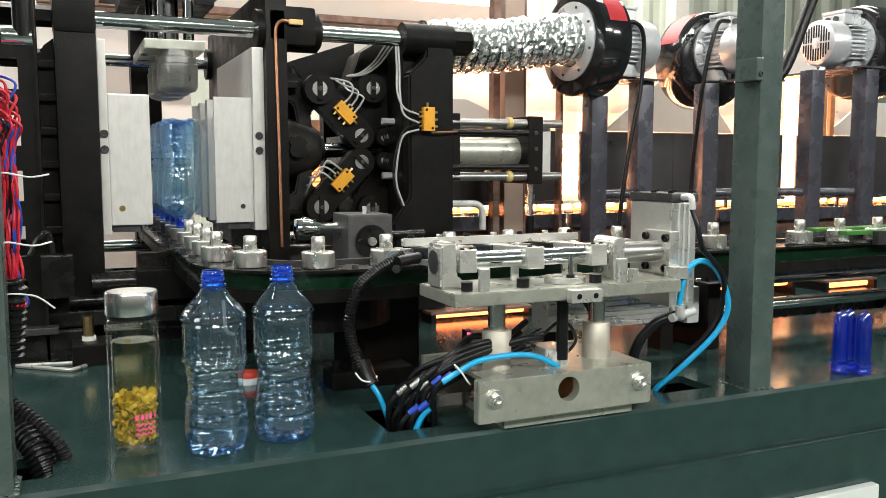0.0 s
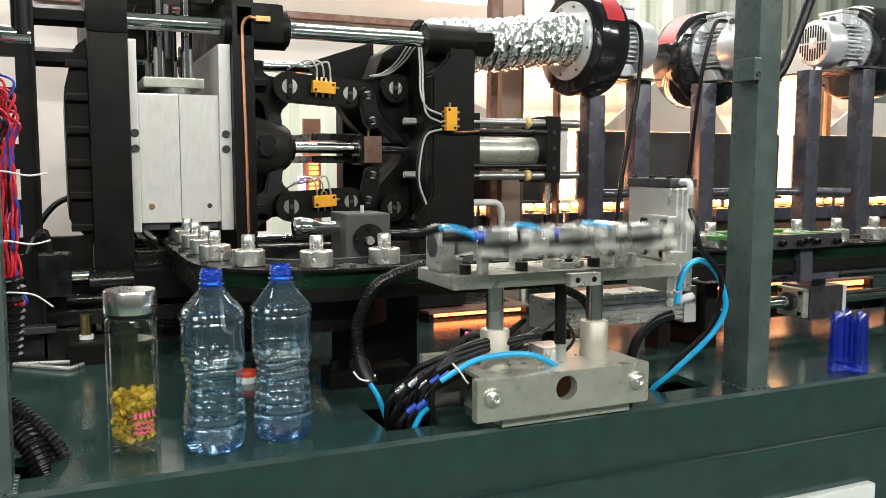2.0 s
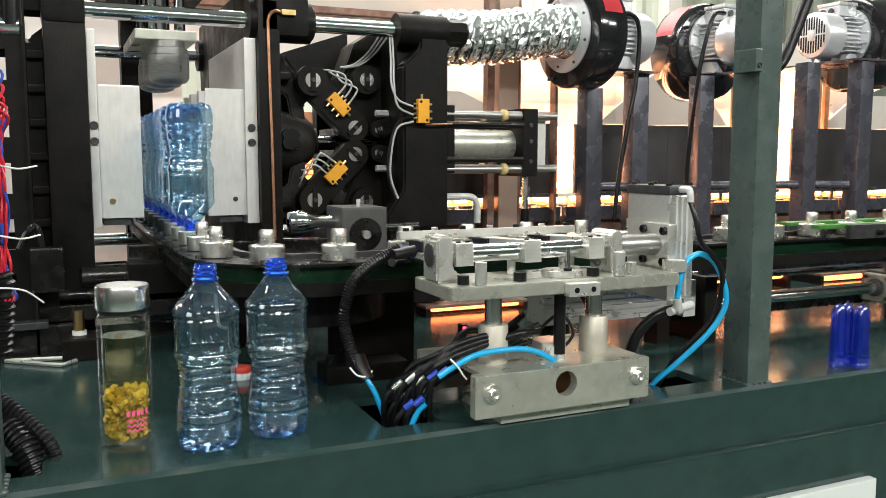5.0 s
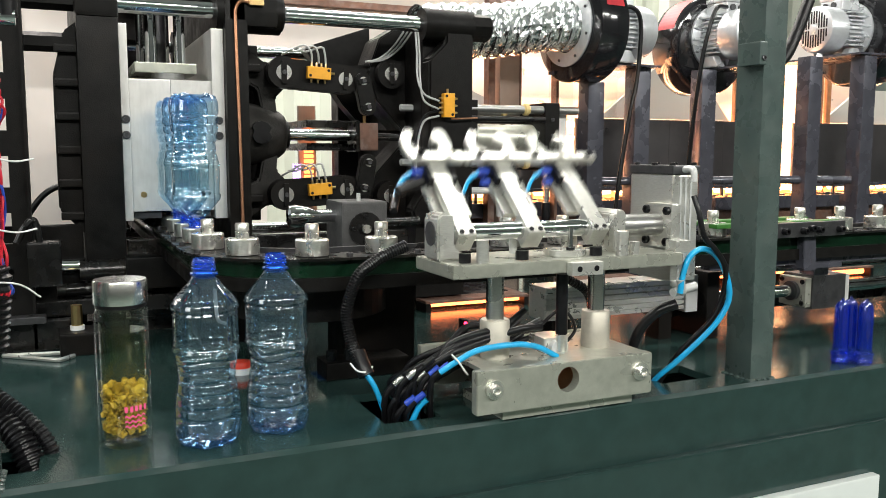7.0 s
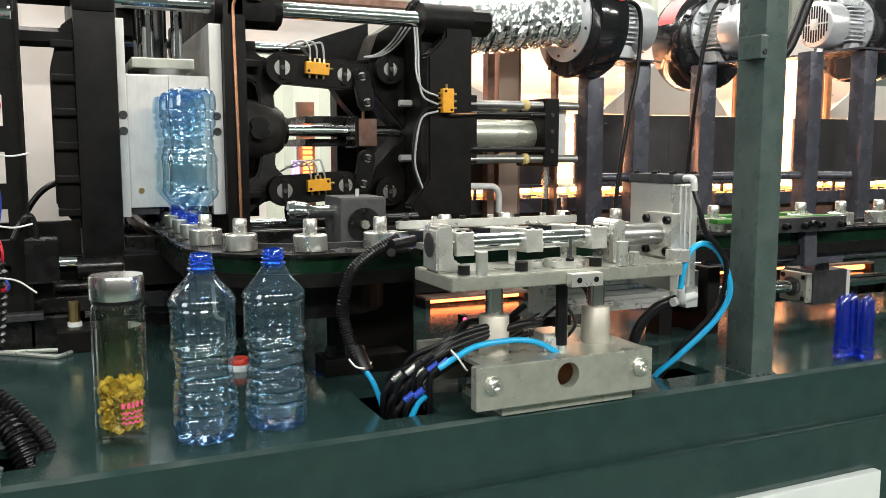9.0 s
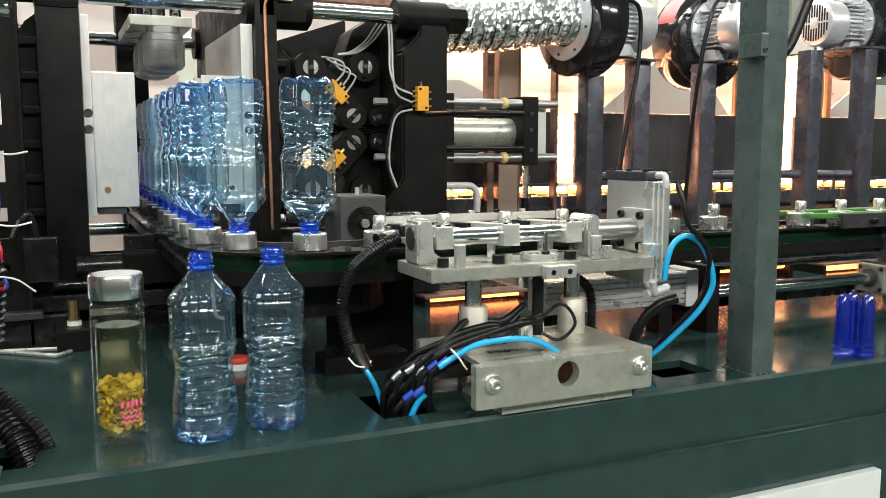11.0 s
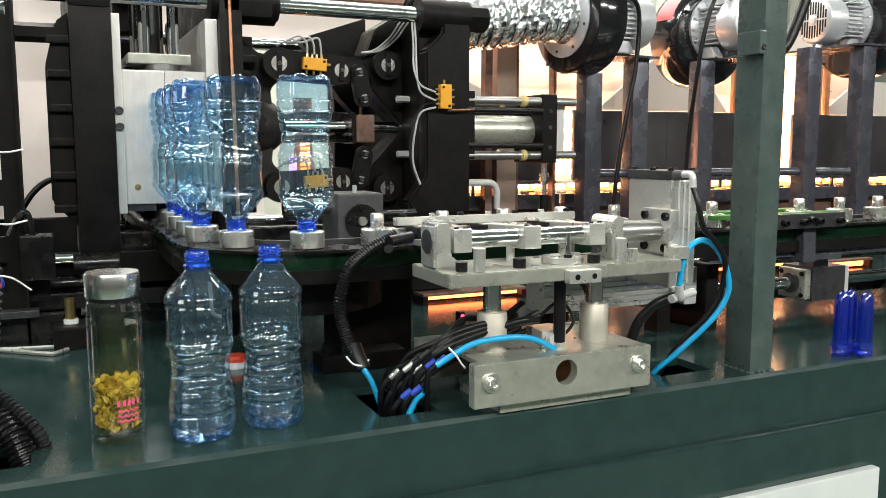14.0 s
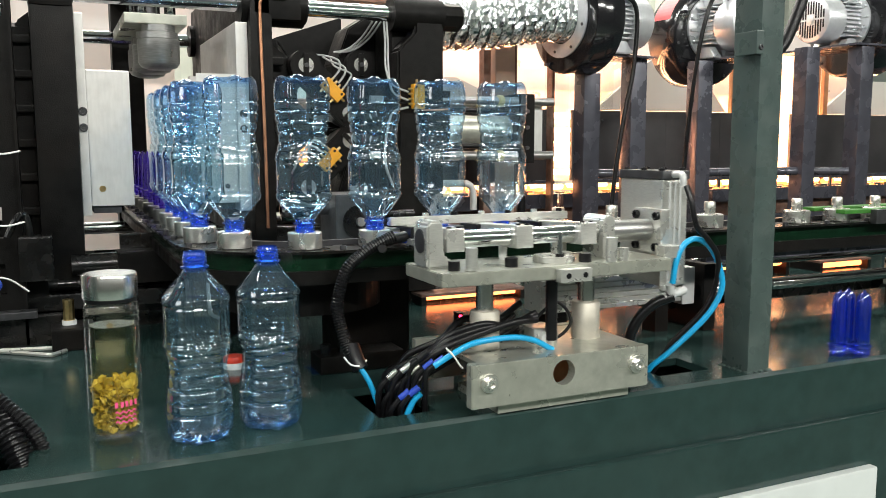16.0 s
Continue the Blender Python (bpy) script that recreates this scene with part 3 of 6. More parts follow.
def chain_track():
    t = thing("chain_track", "oily black steel chain track with rounded corner", "conveyor")
    part("upper_plate", strip(bm_new(), -2.4, 2.9, -0.03, 0.042, CH_Z - 0.005, CH_Z - 0.001, 160), OILY, t, smooth=True)
    part("lower_rail", strip(bm_new(), -2.4, 1.9, -0.028, 0.036, CH_Z - 0.05, CH_Z - 0.03, 160), BLACK, t, smooth=True)
    part("inner_rail", strip(bm_new(), -2.4, 2.9, -0.045, -0.034, CH_Z - 0.03, CH_Z + 0.006, 160), DARKSTEEL, t, smooth=True)
    part("chain", strip(bm_new(), -2.4, 2.9, -0.02, 0.03, CH_Z - 0.03, CH_Z - 0.006, 160), DKGREEN, t, "chain plates coloured as lit dark green", True)
    bm = bm_new()
    for k in range(24):
        s = -1.2 + k * PITCH + 0.05
        x, y, a = chain_at(s)
        nx, ny = math.sin(math.radians(a)), -math.cos(math.radians(a))
        screw(bm, (x + nx * 0.032, y + ny * 0.032, CH_Z - 0.001), (0, 0, 1), 0.005, 0.006)
    tagged(part("screw", bm, DARKSTEEL, t), kind="stuff")
    part("anchor_foot", box(bm_new(), -0.16, -0.02, 0.28, 0.338, TOP, TOP + 0.028, 0.003), BLACK, t, "black anchor foot")
    for x in (-0.145, -0.115):
        part("anchor_bolt", rod(bm_new(), (x, 0.3, TOP + 0.028), (x, 0.3, TOP + 0.044), 0.009, 6), OILY, t)
    for x in (0.75, 1.2, 1.8):
        part("support_leg", box(bm_new(), x - 0.02, x + 0.02, 0.3, 0.34, TOP, CH_Z - 0.03), BLACK, t)
    part("corner_block", box(bm_new(), -0.11, 0.015, 0.34, 0.44, TOP, CH_Z - 0.03, 0.004), BLACK, t, "black cast block under the chain corner")
    part("sprocket_drum", rod(bm_new(), (-0.16, 0.385, TOP + 0.1), (-0.16, 0.385, CH_Z - 0.052), 0.13, 40), BLACK, t)
    return t


chain_track()
SHIFT0 = -FIRST


def carrier():
    c = thing("mandrel_carrier", "turned steel preform carrier with centre pin on the chain", "carrier", "carriers on the chain")
    part("collar", lathe(bm_new(), [(0.0, 0.0), (0.0245, 0.0), (0.025, 0.001), (0.025, 0.0225), (0.0235, 0.024), (0.016, 0.024), (0.0155, 0.0225), (0.0, 0.0225)], 28), COLLAR, c, smooth=True)
    part("pin", lathe(bm_new(), [(0.0104, 0.022), (0.0104, 0.0325), (0.0099, 0.033), (0.0099, 0.0345), (0.0104, 0.035), (0.0104, 0.0445), (0.009, 0.0465), (0.004, 0.0465), (0.0036, 0.0435), (0, 0.0435)], 24), COLLAR, c, "bright centre pin", True)
    return c


carriers, riders = [], []
proto = carrier()
for k in range(-12, 15):
    s = SHIFT0 + k * PITCH
    c = proto if not carriers else copy_thing(proto, Matrix())
    carriers.append((c, s))
short_pin = part("pin", lathe(bm_new(), [(0.0085, 0.0225), (0.0085, 0.026), (0, 0.027)], 20), COLLAR, None).data
bpy.data.objects.remove([o for o in bpy.data.objects if o.data == short_pin][0])
for c, s in carriers[18:27]:
    for o in c.children:
        if o.name.startswith("pin"):
            o.data = short_pin
# bottles of the three blown sets and the preforms that follow, all riding on their carriers
hung = None
for k in range(6, 15):
    s = SHIFT0 + k * PITCH
    if hung is None:
        hung = copy_thing(first_bottle, Matrix())
        tagged(hung, "clear blue blown plastic bottle upside down on its carrier", group="bottles on the chain")
        b = hung
    else:
        b = copy_thing(hung, Matrix())
    riders.append((b, s, "bottle"))
pre1 = None
for k in range(15, 24):
    s = SHIFT0 + k * PITCH
    c = copy_thing(proto, Matrix())
    carriers.append((c, s))
    if pre1 is None:
        pre1 = preform(Matrix(), PURPLE, "preform on its carrier, tinted as lit violet", "preforms on the chain")
        b = pre1
    else:
        b = copy_thing(pre1, Matrix())
    riders.append((b, s, "preform"))


# ---- the transfer station in front ----
def transfer_stand():
    t = thing("transfer_stand", "plated steel stand with two guide bushings bolted on the bed", "machine stand")
    part("foot_plate", box(bm_new(), 0.0, 0.212, -0.004, 0.12, TOP, TOP + 0.012, 0.001), STEEL, t)
    bm = prism(bm_new(), [(-0.047, TOP + 0.0155), (0.2335, TOP + 0.0155), (0.2335, TOP + 0.074), (-0.047, TOP + 0.074)], -0.02, -0.004, 0.001)
    front = part("front_plate", bm, STEEL, t)
    hole = part("cutter", rod(bm_new(), (0.093, -0.05, TOP + 0.05), (0.093, 0.03, TOP + 0.05), 0.0174, 32), STEEL)
    md = front.modifiers.new("hole", "BOOLEAN")
    md.object, md.operation, md.solver = hole, "DIFFERENCE", "EXACT"
    dg = bpy.context.evaluated_depsgraph_get()
    me = bpy.data.meshes.new_from_object(front.evaluated_get(dg))
    front.modifiers.clear()
    front.data = me
    bpy.data.objects.remove(hole)
    part("bed_plate", box(bm_new(), -0.03, 0.2335, -0.0035, 0.15, TOP + 0.066, TOP + 0.0725, 0.001), STEEL, t)
    part("back_plate", box(bm_new(), -0.054, 0.2335, 0.1505, 0.164, TOP + 0.012, TOP + 0.074, 0.001), STEEL, t)
    part("inner_web", box(bm_new(), 0.02, 0.19, 0.04, 0.05, TOP + 0.012, TOP + 0.0655), COPPER, t)
    for x in (-0.0225, 0.212):
        b = part("bolt", screw(bm_new(), (x, -0.024, TOP + 0.049), (0, -1, 0), 0.0075, 0.008), COLLAR, t)
        part("washer", rod(bm_new(), (x, -0.0202, TOP + 0.049), (x, -0.0242, TOP + 0.049), 0.0125, 24), COLLAR, b)
    sl = thing("slide_block", "turned steel guide bushings on the sliding block", "slide")
    for x in (0.018, 0.187):
        part("guide_bushing", lathe(bm_new(), [(0.0, 0), (0.021, 0), (0.021, 0.052), (0.0195, 0.054), (0.013, 0.054)], 28, Matrix.Translation((x, 0.055, TOP + 0.0725))), BUSH, sl, smooth=True)
    part("lift_cylinder", box(bm_new(), 0.09, 0.13, 0.04, 0.085, TOP + 0.065, TOP + 0.095, 0.003), ALU, sl, "small aluminium lift cylinder")
    part("cylinder_port", rod(bm_new(), (0.108, 0.03, TOP + 0.08), (0.108, 0.042, TOP + 0.08), 0.012, 16), GREYFIT, sl)
    return sl


slide_block = transfer_stand()
PX, PZ = 0.058, 1.128


def lift_carriage():
    c = thing("lift_carriage", "aluminium lifting carriage with rotary actuator and pivot shaft", "machine carriage")
    bm = prism(bm_new(), [(-0.078, 1.074), (0.29, 1.074), (0.29, 1.092), (-0.078, 1.092)], -0.012, 0.112, 0.0012)
    part("deck", bm, STEEL, c)
    for x in (0.018, 0.187):
        part("guide_rod", rod(bm_new(), (x, 0.055, 0.93), (x, 0.055, 1.0735), 0.0125, 24), PEWTER, c, smooth=True)
    part("lift_rod", rod(bm_new(), (0.112, 0.03, 0.98), (0.112, 0.03, 1.066), 0.0085, 18), RUBBER, c, "black damper rod", True)
    part("rod_end", rod(bm_new(), (0.112, 0.03, 0.955), (0.112, 0.03, 0.98), 0.0075, 16), COLLAR, c, smooth=True)
    blk = part("stop_block", box(bm_new(), 0.092, 0.142, -0.026, -0.0125, 1.071, 1.089, 0.001), ALU, c)
    for x in (0.104, 0.131):
        part("screw", rod(bm_new(), (x, -0.0265, 1.08), (x, -0.025, 1.08), 0.004, 14), RUBBER, blk)
    # left pivot bracket: an upright with a rounded top on a stepped foot
    bm = prism(bm_new(), [(-0.0785, 1.0925), (-0.04, 1.0925), (-0.04, 1.102), (-0.05, 1.106), (-0.054, 1.112), (-0.054, 1.148), (-0.058, 1.156), (-0.074, 1.156), (-0.0785, 1.15)], 0.034, 0.082, 0.003)
    b = part("pivot_bracket", bm, ALU, c)
    bm = bm_new()
    rod(bm, (-0.0798, PX, PZ), (-0.053, PX, PZ), 0.0165, 28)
    part("bearing", bm, DARKSTEEL, b, smooth=True)
    bm = prism(bm_new(), [(0.199, 1.092), (0.219, 1.092), (0.219, 1.148), (0.214, 1.154), (0.204, 1.154), (0.199, 1.148)], 0.03, 0.085, 0.0015)
    part("pivot_bracket", bm, ALU, c)
    part("coupling", rod(bm_new(), (0.2195, PX, PZ), (0.2975, PX, PZ), 0.0165, 28), GUN, c, "dark steel shaft coupling", True)
    br = part("actuator_bracket", box(bm_new(), 0.298, 0.315, 0.026, 0.09, 1.0925, 1.16, 0.0015), ALU, c)
    for y, z in ((0.034, 1.103), (0.034, 1.15), (0.082, 1.15), (0.082, 1.103)):
        part("screw", screw(bm_new(), (0.2978, y, z), (-1, 0, 0), 0.0065, 0.006), RUBBER, br)
    part("bracket_foot", box(bm_new(), 0.288, 0.315, 0.002, 0.0255, 1.09, 1.108, 0.001), ALU, c)
    act = part("rotary_actuator", box(bm_new(), 0.3155, 0.364, 0.046, 0.15, 1.04, 1.203, 0.003), ALU, c, "upright extruded aluminium actuator body")
    part("cap", box(bm_new(), 0.3135, 0.366, 0.044, 0.152, 1.2035, 1.217, 0.002), DARKSTEEL, act, "dark end cap")
    for i in range(2):
        for j in range(3):
            part("cap_screw", screw(bm_new(), (0.32 + i * 0.04, 0.054 + j * 0.043, 1.217), (0, 0, 1), 0.005, 0.004), RUBBER, act)
    for x in (0.33, 0.34, 0.35):
        part("groove", box(bm_new(), x - 0.0018, x + 0.0018, 0.0452, 0.0458, 1.045, 1.2), GREYFIT, act)
    f = part("fitting", tube(bm_new(), [(0.335, 0.044, 1.211), (0.335, 0.03, 1.212), (0.332, 0.02, 1.209), (0.332, 0.018, 1.193)], 0.0052, 12), GREYFIT, c, "pale grey elbow fitting", True)
    part("fitting", tube(bm_new(), [(0.325, 0.05, 1.036), (0.325, 0.03, 1.03), (0.315, 0.018, 1.03), (0.307, 0.012, 1.05)], 0.0065, 12), GREYFIT, c, "pale grey elbow fitting", True)
    part("fitting", rod(bm_new(), (0.3, 0.02, 1.028), (0.35, 0.03, 1.034), 0.0065, 12), GREYFIT, c, smooth=True)
    # small studs and stops on the deck
    for x, y, r, h, mat in ((-0.05, 0.012, 0.008, 0.012, RUBBER), (-0.03, 0.0, 0.008, 0.03, ALU), (0.036, 0.012, 0.009, 0.012, RUBBER), (0.06, 0.08, 0.006, 0.03, GREYFIT),
                            (0.1, 0.035, 0.013, 0.01, COLLAR), (0.135, 0.035, 0.011, 0.012, COLLAR), (0.118, 0.02, 0.0035, 0.04, CHROME), (0.118, 0.02, 0.006, 0.012, RUBBER),
                            (0.155, 0.012, 0.009, 0.012, RUBBER), (0.19, -0.002, 0.0085, 0.034, ALU), (0.212, 0.0, 0.0075, 0.018, ALU), (0.16, 0.09, 0.012, 0.035, ALU)):
        part("stud", rod(bm_new(), (x, y, 1.0925), (x, y, 1.0925 + h), r, 18), mat, c, smooth=True)
    part("disc", lathe(bm_new(), [(0, 0), (0.03, 0), (0.03, 0.008), (0.0, 0.008)], 28, Matrix.Translation((0.118, 0.035, 1.0925))), ALU, c, smooth=True)
    # the swinging frame, drawn lying back over the chain, about its own pivot line
    bm = bm_new()
    rod(bm, (-0.055, 0, 0), (0.2185, 0, 0), 0.0125, 24)
    sw = part("swing_frame", bm, CHROME, c, "chromed pivot shaft carrying the gripper arms", True)
    sw.matrix_local = pose(0, PX, PZ)
    for x in (-0.035, 0.072, 0.179):
        bm = box(bm_new(), x - 0.0135, x + 0.0135, -0.02, 0.02, -0.016, 0.016, 0.0015)
        box(bm, x - 0.0125, x + 0.0125, 0.018, 0.122, 0.003, 0.015, 0.001)
        part("gripper_arm", bm, ALU, sw)
        for sx in (-1, 1):
            part("clamp_screw", screw(bm_new(), (x + sx * 0.007, -0.014, 0.016), (0, 0, 1), 0.0035, 0.002), RUBBER, sw)
        pl = part("gripper_plate", box(bm_new(), x - 0.024, x + 0.032, 0.035, 0.105, -0.0115, -0.003, 0.001), ALU, sw)
        for px, py in ((x - 0.014, 0.092), (x + 0.02, 0.092)):
            part("screw", screw(bm_new(), (px, py, -0.0115), (0, 0, -1), 0.004, 0.002), COLLAR, pl)
        part("gripper_body", box(bm_new(), x - 0.019, x + 0.024, 0.09, 0.15, -0.006, 0.014, 0.002), RUBBER, sw, "black air gripper body")
        for sgn in (-1, 1):
            xo, wd = x + sgn * 0.026, (0.012 if sgn < 0 else 0.018)
            q = x + sgn * 0.011
            out = [(q, 0.135), (xo + sgn * 0.006, 0.135), (xo + sgn * wd * 0.6, 0.148), (xo + sgn * wd * 0.75, 0.168), (xo + sgn * wd * 0.6, 0.19), (xo + sgn * 0.003, 0.198), (xo - sgn * 0.009, 0.195), (xo - sgn * 0.011, 0.186), (xo - sgn * 0.002, 0.176), (xo - sgn * 0.003, 0.164), (xo - sgn * 0.012, 0.156), (q, 0.15)]
            bm = bm_new()
            f = [bm.verts.new((px, py, -0.002)) for px, py in out]
            g = [bm.verts.new((px, py, 0.0105)) for px, py in out]
            fs = [bm.faces.new(f), bm.faces.new(g[::-1])]
            for i in range(len(out)):
                k = (i + 1) % len(out)
                fs.append(bm.faces.new((f[i], f[k], g[k], g[i])))
            bmesh.ops.recalc_face_normals(bm, faces=fs)
            bmesh.ops.bevel(bm, geom=list({e for q2 in fs for e in q2.edges}), offset=0.0015, segments=2, affect="EDGES")
            part("claw", bm, ALU, sw)
        part("blue_fitting", rod(bm_new(), (x - 0.036, 0.118, 0.0), (x - 0.019, 0.118, 0.0), 0.0055, 12), BLUEFIT, sw, smooth=True)
        part("blue_fitting", rod(bm_new(), (x - 0.036, 0.1, -0.004), (x - 0.024, 0.1, -0.004), 0.0055, 12), BLUEFIT, sw, smooth=True)
        part("fitting_elbow", rod(bm_new(), (x - 0.024, 0.106, -0.004), (x - 0.008, 0.112, -0.004), 0.0065, 10), RUBBER, sw, smooth=True)
        part("air_tube", tube(bm_new(), [(x - 0.034, 0.118, 0.0), (x - 0.048, 0.113, -0.008), (x - 0.062, 0.095, -0.0145), (x - 0.07, 0.075, -0.0145)], 0.0032, 8), BLUETUBE, sw, smooth=True)
        part("tube_joint", rod(bm_new(), (x - 0.066, 0.083, -0.015), (x - 0.078, 0.055, -0.012), 0.006, 10), RUBBER, sw, smooth=True)
    bm = prism(bm_new(), [(-0.075, 0.0155), (0.232, 0.0155), (0.232, 0.0275), (-0.075, 0.0275)], 0.118, 0.1335, 0.001)
    bar = part("cross_bar", bm, ALU, sw)
    for i in range(7):
        part("screw", screw(bm_new(), (-0.062 + i * 0.047, 0.126, 0.0275), (0, 0, 1), 0.005, 0.005), RUBBER if i % 2 == 0 else COLLAR, sw)
    part("tube_block", rod(bm_new(), (-0.1, 0.085, -0.004), (-0.06, 0.1, 0.0), 0.008, 14), RUBBER, sw, smooth=True)
    return c, sw


carriage, swing = lift_carriage()


def hose(name, label, category, pts, r, mat, rings=0.0, wave=0.0, seg=10):
    ob = part(name, tube(bm_new(), pts, r, seg, 8, rings, wave), mat, None, smooth=not rings)
    return tagged(ob, label, category)


followers, swingers = [], []


def wiring_front():
    gripper_hose = hose("corrugated_hose", "black corrugated cable hose rising from the bed to the gripper", "hose",
         [(-0.152, 0.135, 0.955), (-0.1545, 0.15, 0.983), (-0.153, 0.16, 1.0255), (-0.143, 0.16, 1.053), (-0.1245, 0.16, 1.0805), (-0.098, 0.16, 1.0945), (-0.0786, 0.16, 1.1005), (-0.045, 0.16, 1.107)], 0.0085, RUBBER, 0.004, 0.0006, 12)
    swingers.append(gripper_hose)
    hose("air_tube", "bright blue air tube going down into the bed", "tube", [(-0.15, 0.132, 0.952), (-0.135, 0.122, 0.925), (-0.119, 0.11, 0.87)], 0.004, BLUETUBE)
    hose("air_tube", "bright blue air tube curved to the lift cylinder", "tube",
         [(-0.08, 0.025, 0.967), (-0.055, 0.02, 0.982), (-0.025, 0.018, 0.994), (0.028, 0.016, 0.997), (0.065, 0.018, 0.99), (0.1, 0.022, 0.972)], 0.0042, BLUETUBE)
    followers.append(hose("air_tube", "bright blue air tube looping beside the actuator", "tube",
         [(0.307, 0.012, 1.05), (0.31, 0.01, 1.08), (0.322, 0.01, 1.105), (0.345, 0.01, 1.115), (0.372, 0.01, 1.103), (0.392, 0.01, 1.075), (0.401, 0.01, 1.04), (0.392, 0.015, 1.01), (0.372, 0.025, 0.98), (0.338, 0.05, 0.935), (0.315, 0.075, 0.9), (0.32, 0.1, 0.86)], 0.0045, BLUETUBE))
    followers.append(hose("cable", "black air tube hanging from the actuator", "cable",
         [(0.332, 0.018, 1.194), (0.334, 0.008, 1.17), (0.34, 0.002, 1.135), (0.36, 0.0, 1.115), (0.385, 0.004, 1.085), (0.397, 0.02, 1.04), (0.385, 0.03, 1.0), (0.35, 0.06, 0.945), (0.33, 0.085, 0.89)], 0.0042, RUBBER))
    hose("cable", "black sleeve cable bent into the bed hole", "cable", [(0.316, 0.03, 1.03), (0.29, 0.042, 1.018), (0.27, 0.06, 0.985), (0.27, 0.08, 0.93), (0.3, 0.1, 0.9), (0.33, 0.11, 0.87)], 0.008, RUBBER)
    for i, (dx, dz) in enumerate(((0, 0), (0.012, 0.008), (-0.008, 0.016), (0.02, -0.004), (0.004, 0.028), (-0.016, 0.006))):
        hose("cable", "black cable in the bundle from the bed hole", "cable",
             [(-0.11 + 0.008 * i, 0.075 + 0.01 * i, 0.87), (-0.09 + dx, 0.08 + 0.012 * i, 0.92 + dz), (-0.04 + dx, 0.1, 0.955 + dz), (0.0 + dx, 0.11, 0.965 + dz * 1.5), (0.06, 0.115, 0.972 + dz), (0.1 + dx, 0.12, 0.985 + dz * 1.3)], 0.0042 + 0.0008 * (i % 3), RUBBER)
    hose("air_tube", "short blue air tube in the bed hole", "tube", [(-0.088, 0.05, 0.925), (-0.1, 0.055, 0.91), (-0.115, 0.06, 0.87)], 0.0045, BLUETUBE)
    hose("corrugated_hose", "black corrugated hose hanging behind the stand", "hose", [(0.2, 0.16, 1.06), (0.245, 0.16, 1.03), (0.255, 0.165, 0.97), (0.25, 0.17, 0.93)], 0.007, RUBBER, 0.006, 0.0008)
    hose("cable", "thin black looped cable", "cable", [(0.1, 0.08, 1.0), (0.13, 0.06, 1.03), (0.155, 0.06, 1.0), (0.135, 0.07, 0.975), (0.11, 0.08, 0.985)], 0.0025, RUBBER)
    hose("cable_tie", "white nylon cable tie round the cables", "cable tie", [(-0.066, 0.018, 0.992), (-0.058, 0.012, 0.982), (-0.048, 0.014, 0.968), (-0.042, 0.018, 0.962)], 0.0014, WHITEP)
    hose("cable_tie", "white nylon cable tie round the hose", "cable tie", [(-0.17, 0.13, 0.965), (-0.162, 0.122, 0.955), (-0.147, 0.122, 0.952), (-0.137, 0.13, 0.957)], 0.0014, WHITEP)
    hose("sleeve_end", "black rubber sleeve end of the hose", "hose end", [(-0.153, 0.148, 0.975), (-0.15, 0.136, 0.958), (-0.146, 0.128, 0.945)], 0.0115, RUBBER)
    for i, (x, y, z, mat) in enumerate(((-0.112, 0.06, 0.955, GREYFIT), (-0.1, 0.058, 0.952, GREYFIT), (-0.086, 0.045, 0.96, BLUEFIT), (-0.092, 0.05, 0.972, RUBBER), (-0.12, 0.07, 0.93, RUBBER), (-0.128, 0.07, 0.945, GREYFIT), (-0.075, 0.035, 0.966, BLUEFIT), (-0.105, 0.05, 0.925, BLUEFIT), (-0.117, 0.055, 0.92, BLUEFIT))):
        hose("tube_fitting", "small push-in tube fitting in the cable bundle", "fitting", [(x, y, z), (x + 0.012, y - 0.004, z + 0.01)], 0.0046, PEWTER if mat == GREYFIT else mat)
        hose("cable", "black tube in the bundle going into the bed hole", "cable", [(x, y, z), (x - 0.01, y + 0.008, z - 0.02), (x - 0.012 + 0.002 * i, y + 0.03, 0.87)], 0.0042, RUBBER)
    for i in range(3):
        hose("cable", "black sleeved cable from the bundle over the stand", "cable", [(-0.092 + 0.01 * i, 0.06, 0.96), (-0.05, 0.05 + 0.006 * i, 0.985 + 0.004 * i), (0.0, 0.045, 1.0 + 0.006 * i), (0.05, 0.04 + 0.008 * i, 1.012 - 0.004 * i), (0.09, 0.05, 1.01 + 0.005 * i)], 0.005, RUBBER)
    led = thing("sensor", "black sensor with a red light behind the stand", "sensor")
    part("case", box(bm_new(), 0.038, 0.048, 0.2, 0.215, TOP, 0.997, 0.001), RUBBER, led)
    part("light", rod(bm_new(), (0.043, 0.199, 0.991), (0.043, 0.2005, 0.991), 0.003, 10), REDLED, led)
    # valve block on the bed behind the stand
    v = thing("valve_block", "ribbed aluminium air cylinder lying behind the stand", "cylinder")
    part("barrel", box(bm_new(), 0.25, 0.56, 0.304, 0.36, 0.958, 1.019, 0.002), ALU, v)
    for i in range(6):
        part("rib", box(bm_new(), 0.25, 0.56, 0.2985, 0.3035, 0.959 + i * 0.0102, 0.9665 + i * 0.0102, 0.001), ALU, v)
    part("end_cap", box(bm_new(), 0.5605, 0.59, 0.295, 0.365, 0.952, 1.024, 0.003), GREYFIT, v)
    part("support", box(bm_new(), 0.27, 0.31, 0.31, 0.35, TOP, 0.958), BLACK, v)
    part("support", box(bm_new(), 0.51, 0.54, 0.31, 0.35, TOP, 0.958), BLACK, v)
